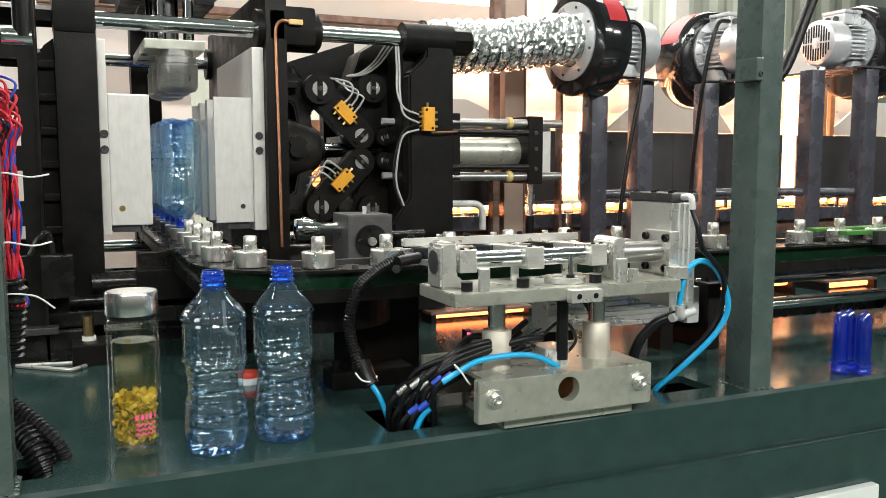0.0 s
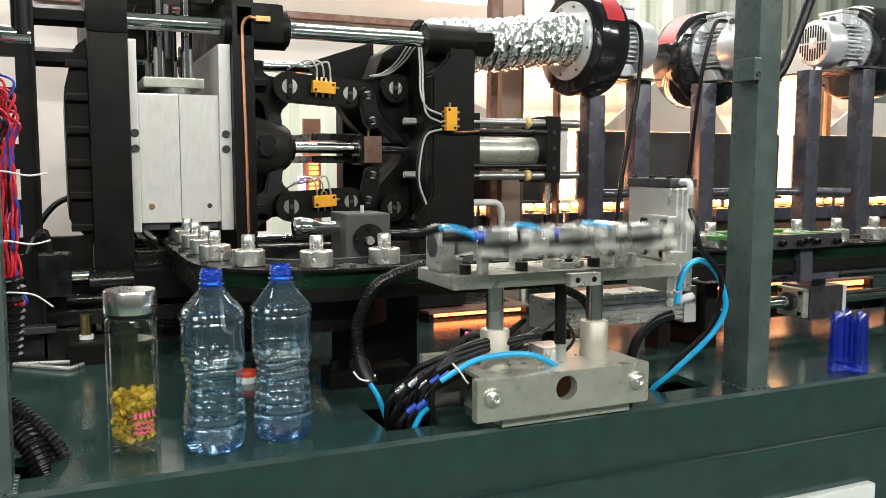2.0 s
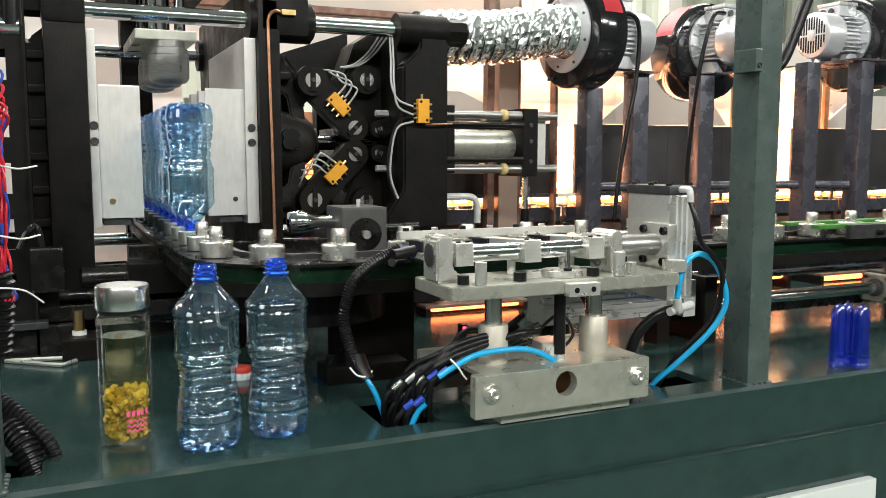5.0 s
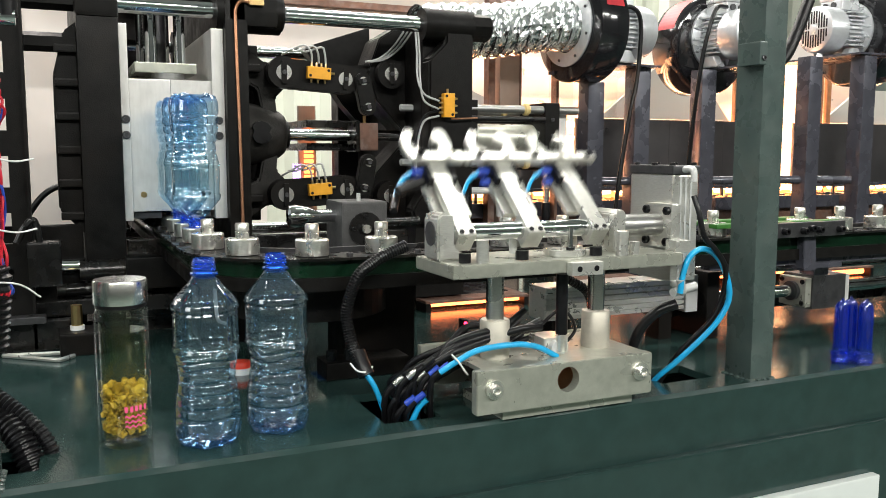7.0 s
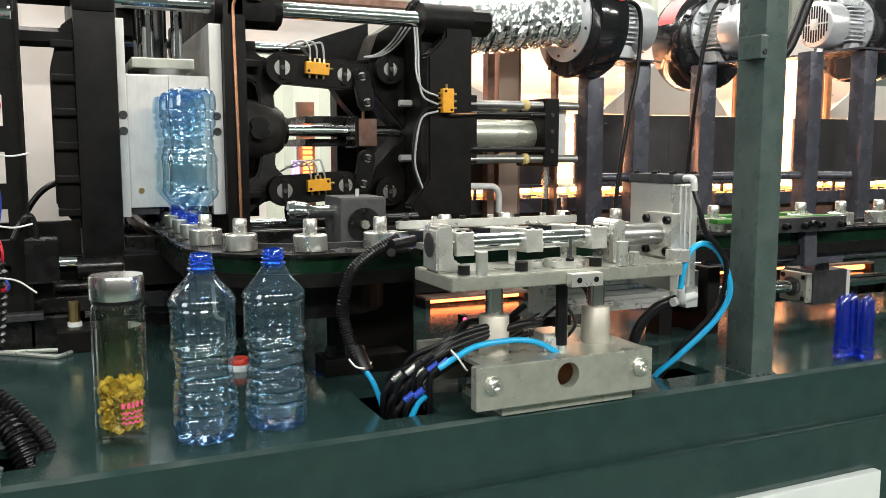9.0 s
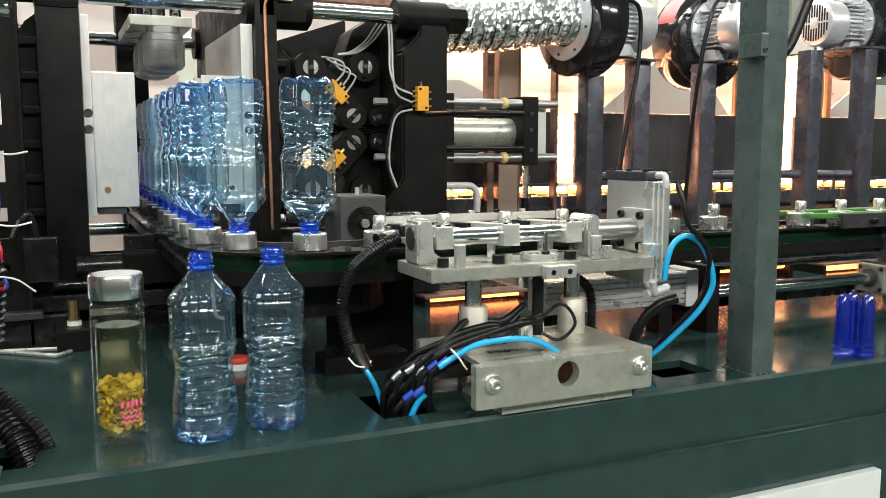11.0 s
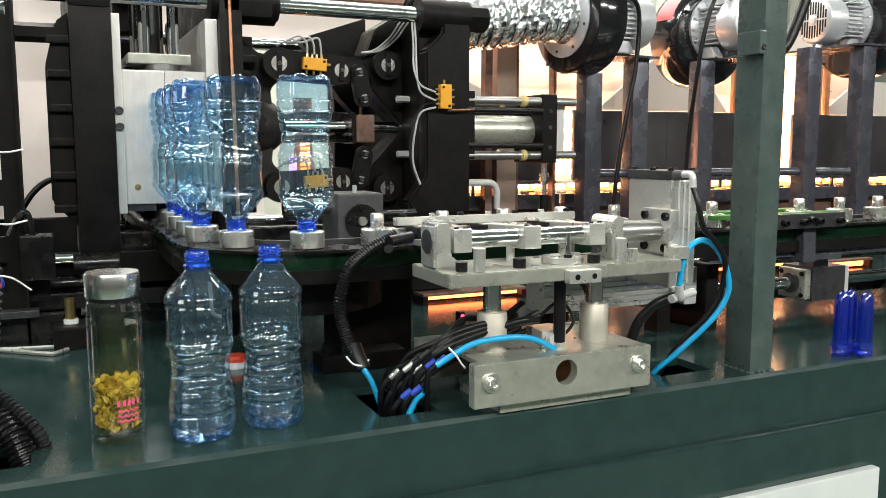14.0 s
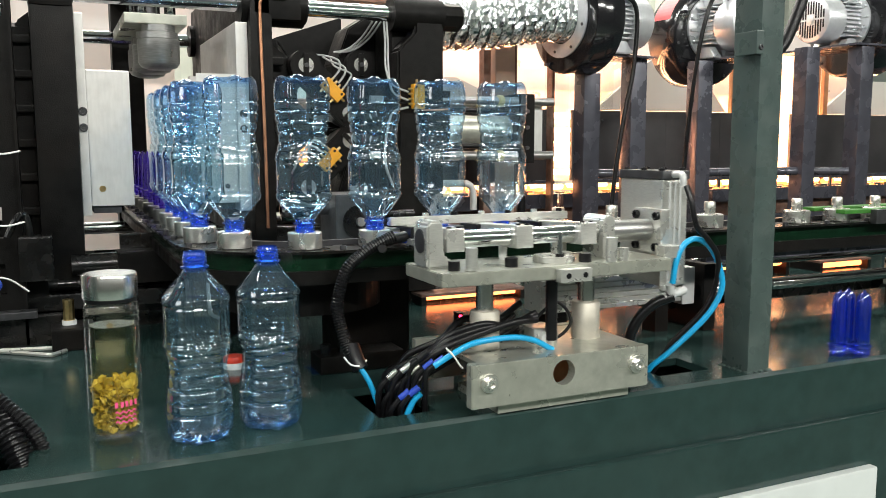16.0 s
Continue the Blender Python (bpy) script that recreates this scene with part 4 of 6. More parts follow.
    # left corrugated hoses going into the bed
    hose("corrugated_hose", "thick black corrugated hose entering the bed", "hose", [(-0.68, 0.24, 0.965), (-0.63, 0.17, 0.95), (-0.59, 0.12, 0.925), (-0.565, 0.09, 0.87)], 0.015, RUBBER, 0.007, 0.0016, 14)
    hose("corrugated_hose", "thin black corrugated hose entering the bed", "hose", [(-0.68, 0.2, 1.0), (-0.61, 0.15, 0.965), (-0.56, 0.115, 0.918), (-0.545, 0.105, 0.87)], 0.009, RUBBER, 0.006, 0.001, 12)


wiring_front()


tagged(part("plastic_scrap", box(bm_new(), -0.17, -0.1, 0.29, 0.34, TOP + 0.0005, TOP + 0.002), PETBASE, None), "scrap of clear blue film lying on the bed", "scrap")


# ---- the clamp unit ----
CLAMP_Y, ZC = 0.76, 1.297


def lubricator(parent, m, name="lubricator"):
    b = part(name, box(bm_new(), -0.026, 0.026, -0.008, 0.008, -0.013, 0.013, 0.0012), ORANGE, parent, "orange anodised oil distributor block")
    b.matrix_local = m
    for s in (-1, 1):
        for i in range(3 if s < 0 else 4):
            x = -0.016 + i * (0.0155 if s < 0 else 0.0105)
            part("nipple", rod(bm_new(), (x, 0, s * 0.013), (x, 0, s * 0.022), 0.003, 8, 0.0022), BRASS, b)
    part("plug", rod(bm_new(), (0.026, 0, 0.002), (0.036, 0, 0.002), 0.0028, 8), BRASS, b)
    for s in (-1, 1):
        part("screw", screw(bm_new(), (s * 0.02, -0.008, 0.007 * s), (0, -1, 0), 0.003, 0.0015), RUBBER, b)
    return b


def pivot(parent, x, z, y, r=0.033):
    """A pin boss with its keeper plate, seen from the front."""
    p = part("pivot_boss", lathe(bm_new(), [(0, 0), (r * 0.97, 0), (r, 0.002), (r, 0.028), (0, 0.028)], 28, Matrix.Translation((x, y + 0.028, z)) @ Euler((radians(90), 0, 0)).to_matrix().to_4x4()), BLACK, parent, smooth=True)
    part("pin_end", rod(bm_new(), (x, y + 0.002, z), (x, y - 0.0015, z), r * 0.5, 24), PEWTER, p, "bright pin end", True)
    part("keeper", box(bm_new(), x - 0.0055, x + 0.0055, y - 0.006, y - 0.0017, z - r * 0.72, z + r * 0.72, 0.001), BLACK, p)
    part("keeper_screw", screw(bm_new(), (x, y - 0.006, z), (0, -1, 0), 0.005, 0.003), DARKSTEEL, p)
    return p


def clamp_frame():
    """Drawn closed; it slides by -0.06 m in x to open."""
    c = thing("mould_clamp", "black cast clamp frame with chromed tie bars and mould half", "clamp frame")
    # fixed platen at the mould side, ribbed on its outer side
    part("platen", box(bm_new(), -0.488, -0.415, 0.74, 1.5, 1.0, 1.62, 0.006), BLACK, c, "heavy black cast platen", True)
    part("platen_cap", box(bm_new(), -0.49, -0.414, 0.735, 0.83, 1.505, 1.6, 0.012), BLACK, c, smooth=True)
    part("outer_web", prism(bm_new(), [(-0.53, 1.15), (-0.485, 1.1), (-0.485, 1.5), (-0.51, 1.48), (-0.53, 1.4)], 0.77, 1.45, 0.004), BLACK, c)
    for k in range(6):
        part("rib", box(bm_new(), -0.527, -0.485, 0.758, 0.772, 1.13 + k * 0.062, 1.145 + k * 0.062, 0.003), BLACK, c)
    for y in (0.785, 1.46):
        part("tie_bar", rod(bm_new(), (-0.56, y, 1.538), (0.37, y, 1.538), 0.0165, 32), CHROME, c, "chromed tie bar", True)
        part("tie_bar", rod(bm_new(), (-0.56, y, 1.04), (0.37, y, 1.04), 0.0165, 32), CHROME, c, "chromed tie bar", True)
        n = part("nut", lathe(bm_new(), [(0, 0), (0.028, 0), (0.03, 0.003), (0.03, 0.045), (0.026, 0.05), (0, 0.05)], 8, Matrix.Translation((0.333, y, 1.538)) @ Euler((0, radians(90), 0)).to_matrix().to_4x4()), BLACK, c, "black tie bar nut")
        part("bar_boss", rod(bm_new(), (0.215, y, 1.538), (0.333, y, 1.538), 0.036, 28), BLACK, c, smooth=True)
    part("end_bolt", rod(bm_new(), (-0.6, 0.785, 1.538), (-0.49, 0.785, 1.538), 0.02, 6), BLACK, c)
    part("end_bolt", rod(bm_new(), (-0.58, 0.785, 1.46), (-0.49, 0.785, 1.46), 0.018, 6), BLACK, c)
    for z in (1.538, 1.49):
        part("end_screw", screw(bm_new(), (-0.58, 0.77, z), (-1, 0, 0), 0.009, 0.012), BLACK, c)
    # toggle-side end plate
    out = [(0.19, 1.1), (0.33, 1.1), (0.33, 1.56), (0.262, 1.56), (0.262, 1.5), (0.222, 1.46), (0.222, 1.19), (0.18, 1.13)]
    part("end_plate", prism(bm_new(), out, 0.755, 0.8, 0.005), BLACK, c, "heavy black cast end plate", True)
    part("end_plate_body", box(bm_new(), 0.225, 0.326, 0.8, 1.5, 1.08, 1.55, 0.006), BLACK, c)
    part("gusset", prism(bm_new(), [(0.16, 1.52), (0.225, 1.56), (0.225, 1.3), (0.15, 1.38), (0.13, 1.44)], 0.9, 1.0, 0.003), BLACK, c)
    part("gusset", prism(bm_new(), [(0.16, 1.07), (0.225, 1.06), (0.225, 1.29), (0.15, 1.21), (0.13, 1.15)], 0.9, 1.0, 0.003), BLACK, c)
    part("gusset", prism(bm_new(), [(0.05, 1.52), (0.225, 1.58), (0.225, 1.3), (0.15, 1.38), (0.11, 1.44)], 1.15, 1.2, 0.003), BLACK, c)
    part("rear_casting", box(bm_new(), 0.168, 0.225, 1.25, 1.29, 1.08, 1.52, 0.004), BLACK, c)
    pivot(c, 0.178, 1.436, 0.87, 0.033)
    pivot(c, 0.174, 1.158, 0.87, 0.033)
    for z in (1.36, 1.235):
        part("bolt", rod(bm_new(), (0.195, 0.86, z), (0.225, 0.86, z), 0.008, 6), GREYFIT, c)
    part("platen_foot", box(bm_new(), -0.48, -0.42, 0.77, 1.48, TOP + 0.03, 1.0), BLACK, c)
    part("end_foot", box(bm_new(), 0.2, 0.32, 0.78, 1.48, TOP + 0.03, 1.1), BLACK, c)
    lubricator(c, Matrix.Translation((0.262, 0.742, 1.361)) @ Euler((0, radians(-90), 0)).to_matrix().to_4x4())
    # mould half
    part("mould_backing", box(bm_new(), -0.4145, -0.399, 0.762, 1.2, 1.125, 1.5, 0.002), MOULD, c, "pale steel backing plate")
    mh = part("mould_half", box(bm_new(), -0.3985, -0.3215, 0.772, 1.09, 1.142, 1.398, 0.002), MOULD, c, "bright machined mould half")
    part("mould_plug", rod(bm_new(), (-0.378, 0.772, 1.175), (-0.378, 0.7705, 1.175), 0.006, 14), BRASS, mh)
    for z in (1.32, 1.29):
        part("screw", screw(bm_new(), (-0.4065, 0.762, z), (0, -1, 0), 0.008, 0.004), DARKSTEEL, c)
    part("lower_jaw", box(bm_new(), -0.395, -0.345, 0.78, 1.08, 1.128, 1.1415), DARKSTEEL, c)
    # hydraulic cylinder behind the end plate
    part("cylinder_flange", box(bm_new(), 0.385, 0.405, 0.88, 1.02, 1.222, 1.385, 0.003), BLACK, c)
    part("cylinder_head", box(bm_new(), 0.592, 0.634, 0.875, 1.02, 1.212, 1.382, 0.003), BLACK, c)
    part("cylinder_barrel", rod(bm_new(), (0.405, 0.95, 1.292), (0.592, 0.95, 1.292), 0.038, 28), STEEL, c, "pale satin cylinder barrel", True)
    part("cylinder_cap", box(bm_new(), 0.634, 0.675, 0.905, 1.0, 1.235, 1.36, 0.004), MOULD, c)
    part("piston_rod", rod(bm_new(), (0.326, 0.95, 1.297), (0.385, 0.95, 1.297), 0.016, 20), CHROME, c, smooth=True)
    for y, z, dz in ((0.89, 1.364, -0.024), (0.89, 1.231, 0.024), (1.01, 1.364, -0.024), (1.01, 1.231, 0.024)):
        part("tie_rod", rod(bm_new(), (0.33, y, z), (0.695, y, z), 0.0105, 18), GUN, c, smooth=True)
        part("tie_rod", rod(bm_new(), (0.33, y - 0.012, z + dz), (0.592, y - 0.012, z + dz), 0.007, 12), RUBBER, c, smooth=True)
        part("rod_nut", lathe(bm_new(), [(0.0106, 0), (0.0145, 0.004), (0.0145, 0.014), (0.0106, 0.018)], 18, Matrix.Translation((0.535, y, z)) @ Euler((0, radians(90), 0)).to_matrix().to_4x4()), CREAM, c, "cream plastic bumper", True)
    for z in (1.34, 1.3, 1.25):
        part("screw", screw(bm_new(), (0.613, 0.875, z), (0, -1, 0), 0.005, 0.004), DARKSTEEL, c)
    part("hose_joint", rod(bm_new(), (0.612, 0.9, 1.13), (0.612, 0.9, 1.211), 0.008, 6), PEWTER, c, "plated hose joint")
    part("hose_nut", rod(bm_new(), (0.612, 0.9, 1.165), (0.612, 0.9, 1.185), 0.012, 6), PEWTER, c)
    part("hydraulic_hose", tube(bm_new(), [(0.612, 0.9, 1.13), (0.611, 0.9, 1.06), (0.607, 0.9, 0.98), (0.6, 0.9, 0.93)], 0.011, 10), RUBBER, c, "black hydraulic hose", True)
    part("hose_joint", rod(bm_new(), (0.36, 0.88, 1.165), (0.42, 0.88, 1.165), 0.009, 10), GREYFIT, c)
    part("hose_elbow", tube(bm_new(), [(0.42, 0.88, 1.165), (0.45, 0.88, 1.163), (0.465, 0.88, 1.145), (0.466, 0.88, 1.1)], 0.0085, 10), GREYFIT, c, smooth=True)
    for k, dx in enumerate((0.0, 0.006)):
        part("oil_line", tube(bm_new(), [(0.24, 0.742, 1.37 - k * 0.018), (0.205, 0.745, 1.385 - k * 0.014), (0.192 + dx, 0.75, 1.42), (0.195 + dx, 0.76, 1.47), (0.2 + dx, 0.78, 1.52)], 0.0024, 8), GREYTUBE, c, smooth=True)
        part("oil_line", tube(bm_new(), [(0.24, 0.742, 1.35 - k * 0.012), (0.205, 0.745, 1.335 - k * 0.01), (0.186 + dx, 0.748, 1.28), (0.183 + dx, 0.75, 1.22), (0.2 + dx, 0.75, 1.17)], 0.0024, 8), GREYTUBE if k else RUBBER, c, smooth=True)
    part("oil_line", tube(bm_new(), [(0.27, 0.742, 1.332), (0.3, 0.74, 1.333), (0.335, 0.745, 1.335)], 0.002, 8), COPPER, c, smooth=True)
    for k in range(3):
        part("oil_line", tube(bm_new(), [(0.118 + k * 0.006, 0.88, 1.462), (0.15 + k * 0.008, 0.88, 1.47), (0.18 + k * 0.009, 0.87, 1.495), (0.2 + k * 0.01, 0.85, 1.53)], 0.0022, 8), GREYTUBE, c, "thin grey oil line", True)
    return c


def moving_platen():
    """Drawn closed; it slides by +0.063 m in x to open."""
    c = thing("moving_platen", "black cast moving platen with mould half and toggle lugs", "clamp platen")
    part("platen", box(bm_new(), -0.219, -0.174, 0.742, 1.5, 1.06, 1.62, 0.006), BLACK, c, "heavy black cast platen", True)
    part("guide_boss", rod(bm_new(), (-0.232, 0.785, 1.538), (-0.102, 0.785, 1.538), 0.042, 28), BLACK, c, smooth=True)
    part("boss_block", box(bm_new(), -0.22, -0.112, 0.742, 0.83, 1.505, 1.585, 0.012), BLACK, c, smooth=True)
    part("boss_ring", rod(bm_new(), (-0.102, 0.785, 1.538), (-0.096, 0.785, 1.538), 0.034, 28), RUBBER, c, smooth=True)
    part("rear_boss", rod(bm_new(), (-0.232, 1.46, 1.538), (-0.102, 1.46, 1.538), 0.042, 20), BLACK, c, smooth=True)
    part("mould_backing", box(bm_new(), -0.2435, -0.2195, 0.762, 1.2, 1.125, 1.5, 0.002), MOULD, c, "pale steel backing plate")
    bm = bm_new()
    edge = [(-0.244, 0.772), (-0.244, 1.09), (-0.3205, 1.09)]
    for k in (2, 1, 0):
        y = 0.817 + k * PITCH
        edge += [(-0.3205 + 0.0405 * math.sin(math.pi * i / 12), y + 0.0405 * math.cos(math.pi * i / 12)) for i in range(13)]
    edge.append((-0.3205, 0.772))
    lo = [bm.verts.new((x, y, 1.142)) for x, y in edge]
    hi = [bm.verts.new((x, y, 1.398)) for x, y in edge]
    bm.faces.new(lo)
    bm.faces.new(hi[::-1])
    for i in range(len(edge)):
        k = (i + 1) % len(edge)
        bm.faces.new((lo[i], lo[k], hi[k], hi[i]))
    mh = part("mould_half", bm, MOULD, c, "bright machined mould half with three bottle cavities")
    part("mould_plug", rod(bm_new(), (-0.266, 0.772, 1.175), (-0.266, 0.7705, 1.175), 0.005, 14), DARKSTEEL, mh)
    for z in (1.32, 1.29):
        part("screw", screw(bm_new(), (-0.232, 0.762, z), (0, -1, 0), 0.008, 0.004), DARKSTEEL, c)
    part("lower_jaw", box(bm_new(), -0.297, -0.25, 0.78, 1.08, 1.128, 1.1415), DARKSTEEL, c)
    # toggle lugs and domed centre with cored openings
    for s in (1, -1):
        out = [(-0.172, ZC + s * 0.2), (-0.105, ZC + s * 0.155), (-0.06, ZC + s * 0.165), (-0.045, ZC + s * 0.12), (-0.085, ZC + s * 0.08), (-0.08, ZC + s * 0.035), (-0.11, ZC + s * 0.03), (-0.125, ZC + s * 0.1), (-0.172, ZC + s * 0.12)]
        part("lug", prism(bm_new(), out, 0.9, 0.95, 0.004), IRON, c)
        part("lug_web", box(bm_new(), -0.172, -0.12, 0.87, 1.3, ZC + s * 0.14 - 0.008, ZC + s * 0.14 + 0.008, 0.003), BLACK, c)
        part("lug", prism(bm_new(), out, 1.3, 1.35, 0.004), BLACK, c)
        pivot(c, -0.079, ZC + s * 0.131, 0.842, 0.034)
    bm = lathe(bm_new(), [(0.075, 0), (0.068, 0.04), (0.06, 0.075), (0.052, 0.098), (0.042, 0.11), (0.024, 0.114)], 32, Matrix.Translation((-0.172, 0.93, ZC)) @ Euler((0, radians(90), 0)).to_matrix().to_4x4())
    part("dome", bm, IRON, c, "domed casting with a cored opening", True)
    # the opening is not cut; a black slab gives its shade
    bm = bm_new()
    pts = [(-0.147, 1.312), (-0.14, 1.321), (-0.127, 1.324), (-0.114, 1.32), (-0.106, 1.309), (-0.111, 1.3), (-0.105, 1.29), (-0.114, 1.279), (-0.128, 1.276), (-0.141, 1.28), (-0.147, 1.292), (-0.143, 1.302)]
    prism(bm, pts, 0.85, 0.87, 0.0)
    part("core_opening", bm, RUBBER, c, "black slab for the dark of the cored opening")
    part("guide_shaft", rod(bm_new(), (-0.07, 0.93, ZC), (0.224, 0.93, ZC), 0.013, 24), CHROME, c, "chromed guide shaft", True)
    part("shaft_collar", rod(bm_new(), (-0.06, 0.93, ZC), (-0.052, 0.93, ZC), 0.03, 24), BLACK, c)
    part("rear_web", box(bm_new(), -0.174, -0.1, 1.0, 1.04, 1.1, 1.5, 0.004), BLACK, c)
    # copper oil pipe with a brass joint
    part("oil_pipe", tube(bm_new(), [(-0.17, 0.738, 1.55), (-0.185, 0.736, 1.552), (-0.197, 0.736, 1.54), (-0.199, 0.738, 1.5), (-0.196, 0.738, 1.3), (-0.194, 0.738, 1.09)], 0.0035, 8), COPPER, c, "bent copper oil pipe", True)
    part("pipe_joint", box(bm_new(), -0.172, -0.143, 0.732, 0.742, 1.545, 1.556, 0.001), BRASS, c)
    return c


frame_unit, platen_unit = clamp_frame(), moving_platen()


def toggle_link(length, label, r=0.032, w=0.03, with_block=True):
    """A link lying along +x from its first pin."""
    k = thing("toggle_link", label, "link", "toggle links")
    out = []
    for i in range(13):
        a = math.pi / 2 + math.pi * i / 12
        out.append((r * math.cos(a), r * math.sin(a)))
    for i in range(13):
        a = -math.pi / 2 + math.pi * i / 12
        out.append((length + r * math.cos(a), r * math.sin(a)))
    part("bar", prism(bm_new(), out, 0.0, w, 0.002), BLACK, k)
    for x in ((0, length) if not with_block else (length,)):
        p = part("pin_end", rod(bm_new(), (x, 0.002, 0), (x, -0.002, 0), r * 0.5, 22), PEWTER, k, "bright pin end", True)
        part("keeper", box(bm_new(), x - 0.0055, x + 0.0055, -0.006, -0.0022, -r * 0.7, r * 0.7, 0.001), BLACK, p)
        part("keeper_screw", screw(bm_new(), (x, -0.006, 0), (0, -1, 0), 0.0045, 0.003), DARKSTEEL, p)
    return k


LINKS = []
for s in (1, -1):
    long_link = toggle_link(0.143, "black toggle link carrying an orange oil block", 0.032)
    b = lubricator(long_link, Matrix.Translation((0.078, -0.01, 0.006)))
    for i in range(3):
        x0 = 0.062 + i * 0.0155
        part("oil_line", tube(bm_new(), [(x0, -0.01, 0.027), (x0 - 0.004, -0.012, 0.05), (x0 - 0.02 + 0.004 * i, -0.01, 0.062), (x0 - 0.045, 0.0, 0.05), (x0 - 0.06, 0.02, 0.04 + 0.01 * i)], 0.0022, 8), GREYTUBE, long_link, "thin grey oil line", True)
    short_link = toggle_link(0.111, "black rear toggle link", 0.03)
    small_link = toggle_link(0.058, "small black crosshead link", 0.019, 0.02, False)
    LINKS.append((s, long_link, short_link, small_link))


def crosshead():
    c = thing("crosshead", "rusty brown crosshead block on the guide shaft", "crosshead")
    part("block", box(bm_new(), 0.108, 0.152, 0.89, 0.95, 1.262, 1.325, 0.003), RUST, c, "rusty brown steel block")
    part("slide", box(bm_new(), 0.0, 0.108, 0.955, 1.2, 1.315, 1.332, 0.002), OILY, c)
    part("slide", box(bm_new(), 0.0, 0.108, 0.955, 1.2, 1.262, 1.279, 0.002), OILY, c)
    part("edge_plate", box(bm_new(), 0.099, 0.1075, 0.892, 0.96, 1.258, 1.33, 0.002), OILY, c)
    part("nipple", rod(bm_new(), (0.125, 0.91, 1.325), (0.125, 0.91, 1.342), 0.004, 8), BRASS, c)
    return c


head_unit = crosshead()


def base_mould_lift():
    """Drawn at its raised place; it comes down by 0.078 m."""
    u = thing("base_mould_unit", "steel bottle base moulds on a lifting plate", "mould lift")
    part("plate", box(bm_new(), -0.385, -0.268, 0.79, 1.1, 1.49, 1.51, 0.002), STEEL, u, "plated steel lifting plate")
    for k in range(3):
        y = 0.817 + k * PITCH
        part("base_mould", lathe(bm_new(), [(0, 1.408), (0.02, 1.405), (0.034, 1.41), (0.0395, 1.418), (0.04, 1.462), (0.0375, 1.464), (0.0375, 1.476), (0.032, 1.478), (0.032, 1.49)], 28, Matrix.Translation((-0.3205, y, 0))), GUN, u, "turned steel base mould", True)
    for x in (-0.35, -0.295):
        for y in (0.83, 1.06):
            part("guide_rod", rod(bm_new(), (x, y, 1.51), (x, y, 1.68), 0.008 if y > 1 else 0.011, 16), CHROME, u, smooth=True)
    part("piston_rod", rod(bm_new(), (-0.322, 0.96, 1.51), (-0.322, 0.96, 1.68), 0.016, 16), DARKSTEEL, u, smooth=True)
    return u


base_unit = base_mould_lift()


def lift_beam():
    b = thing("lift_beam", "dark steel beam carrying the base mould lift", "beam")
    part("beam", box(bm_new(), -0.45, -0.2, 0.86, 1.2, 1.64, 1.7, 0.003), BLACK, b)
    for x in (-0.4, -0.25):
        part("lug", box(bm_new(), x - 0.02, x + 0.02, 0.9, 1.1, 1.6, 1.64, 0.002), BLACK, b)
    part("column", box(bm_new(), -0.36, -0.28, 1.55, 1.62, TOP, 1.7, 0.003), BLACK, b)
    part("arm", box(bm_new(), -0.36, -0.28, 1.2, 1.55, 1.64, 1.7, 0.003), BLACK, b)


lift_beam()


def shaft_drive():
    d = thing("bearing_block", "black bearing block with round cover and drive shaft", "bearing")
    part("block", box(bm_new(), -0.062, 0.026, 0.5, 0.6, 1.078, 1.168, 0.004), CASTGREY, d, "dark grey bearing housing")
    cov = part("cover", lathe(bm_new(), [(0, 0), (0.03, 0), (0.031, 0.001), (0.031, 0.006), (0, 0.006)], 28, Matrix.Translation((-0.018, 0.5, 1.118)) @ Euler((radians(90), 0, 0)).to_matrix().to_4x4()), OILY, d, smooth=True)
    part("shaft_end", rod(bm_new(), (-0.018, 0.494, 1.118), (-0.018, 0.487, 1.118), 0.008, 18), COLLAR, cov, smooth=True)
    for k in range(4):
        a = k * math.pi / 2
        part("screw", screw(bm_new(), (-0.018 + 0.023 * math.cos(a), 0.494, 1.118 + 0.023 * math.sin(a)), (0, -1, 0), 0.0045, 0.004), RUBBER, cov)
    part("nipple", rod(bm_new(), (-0.02, 0.53, 1.168), (-0.02, 0.53, 1.182), 0.004, 8), GREYFIT, d)
    part("yoke", lathe(bm_new(), [(0.008, -0.15), (0.02, -0.148), (0.022, -0.135), (0.018, -0.11), (0.012, -0.1), (0.012, -0.062)], 20, Matrix.Translation((0, 0.55, 1.14)) @ Euler((0, radians(90), 0)).to_matrix().to_4x4()), CHROME, d, "greased bright ball joint", True)
    part("shaft", rod(bm_new(), (0.026, 0.55, 1.125), (0.11, 0.55, 1.125), 0.008, 14), OILY, d, smooth=True)
    part("stand", box(bm_new(), -0.05, 0.015, 0.51, 0.59, TOP, 1.078), BLACK, d)


shaft_drive()


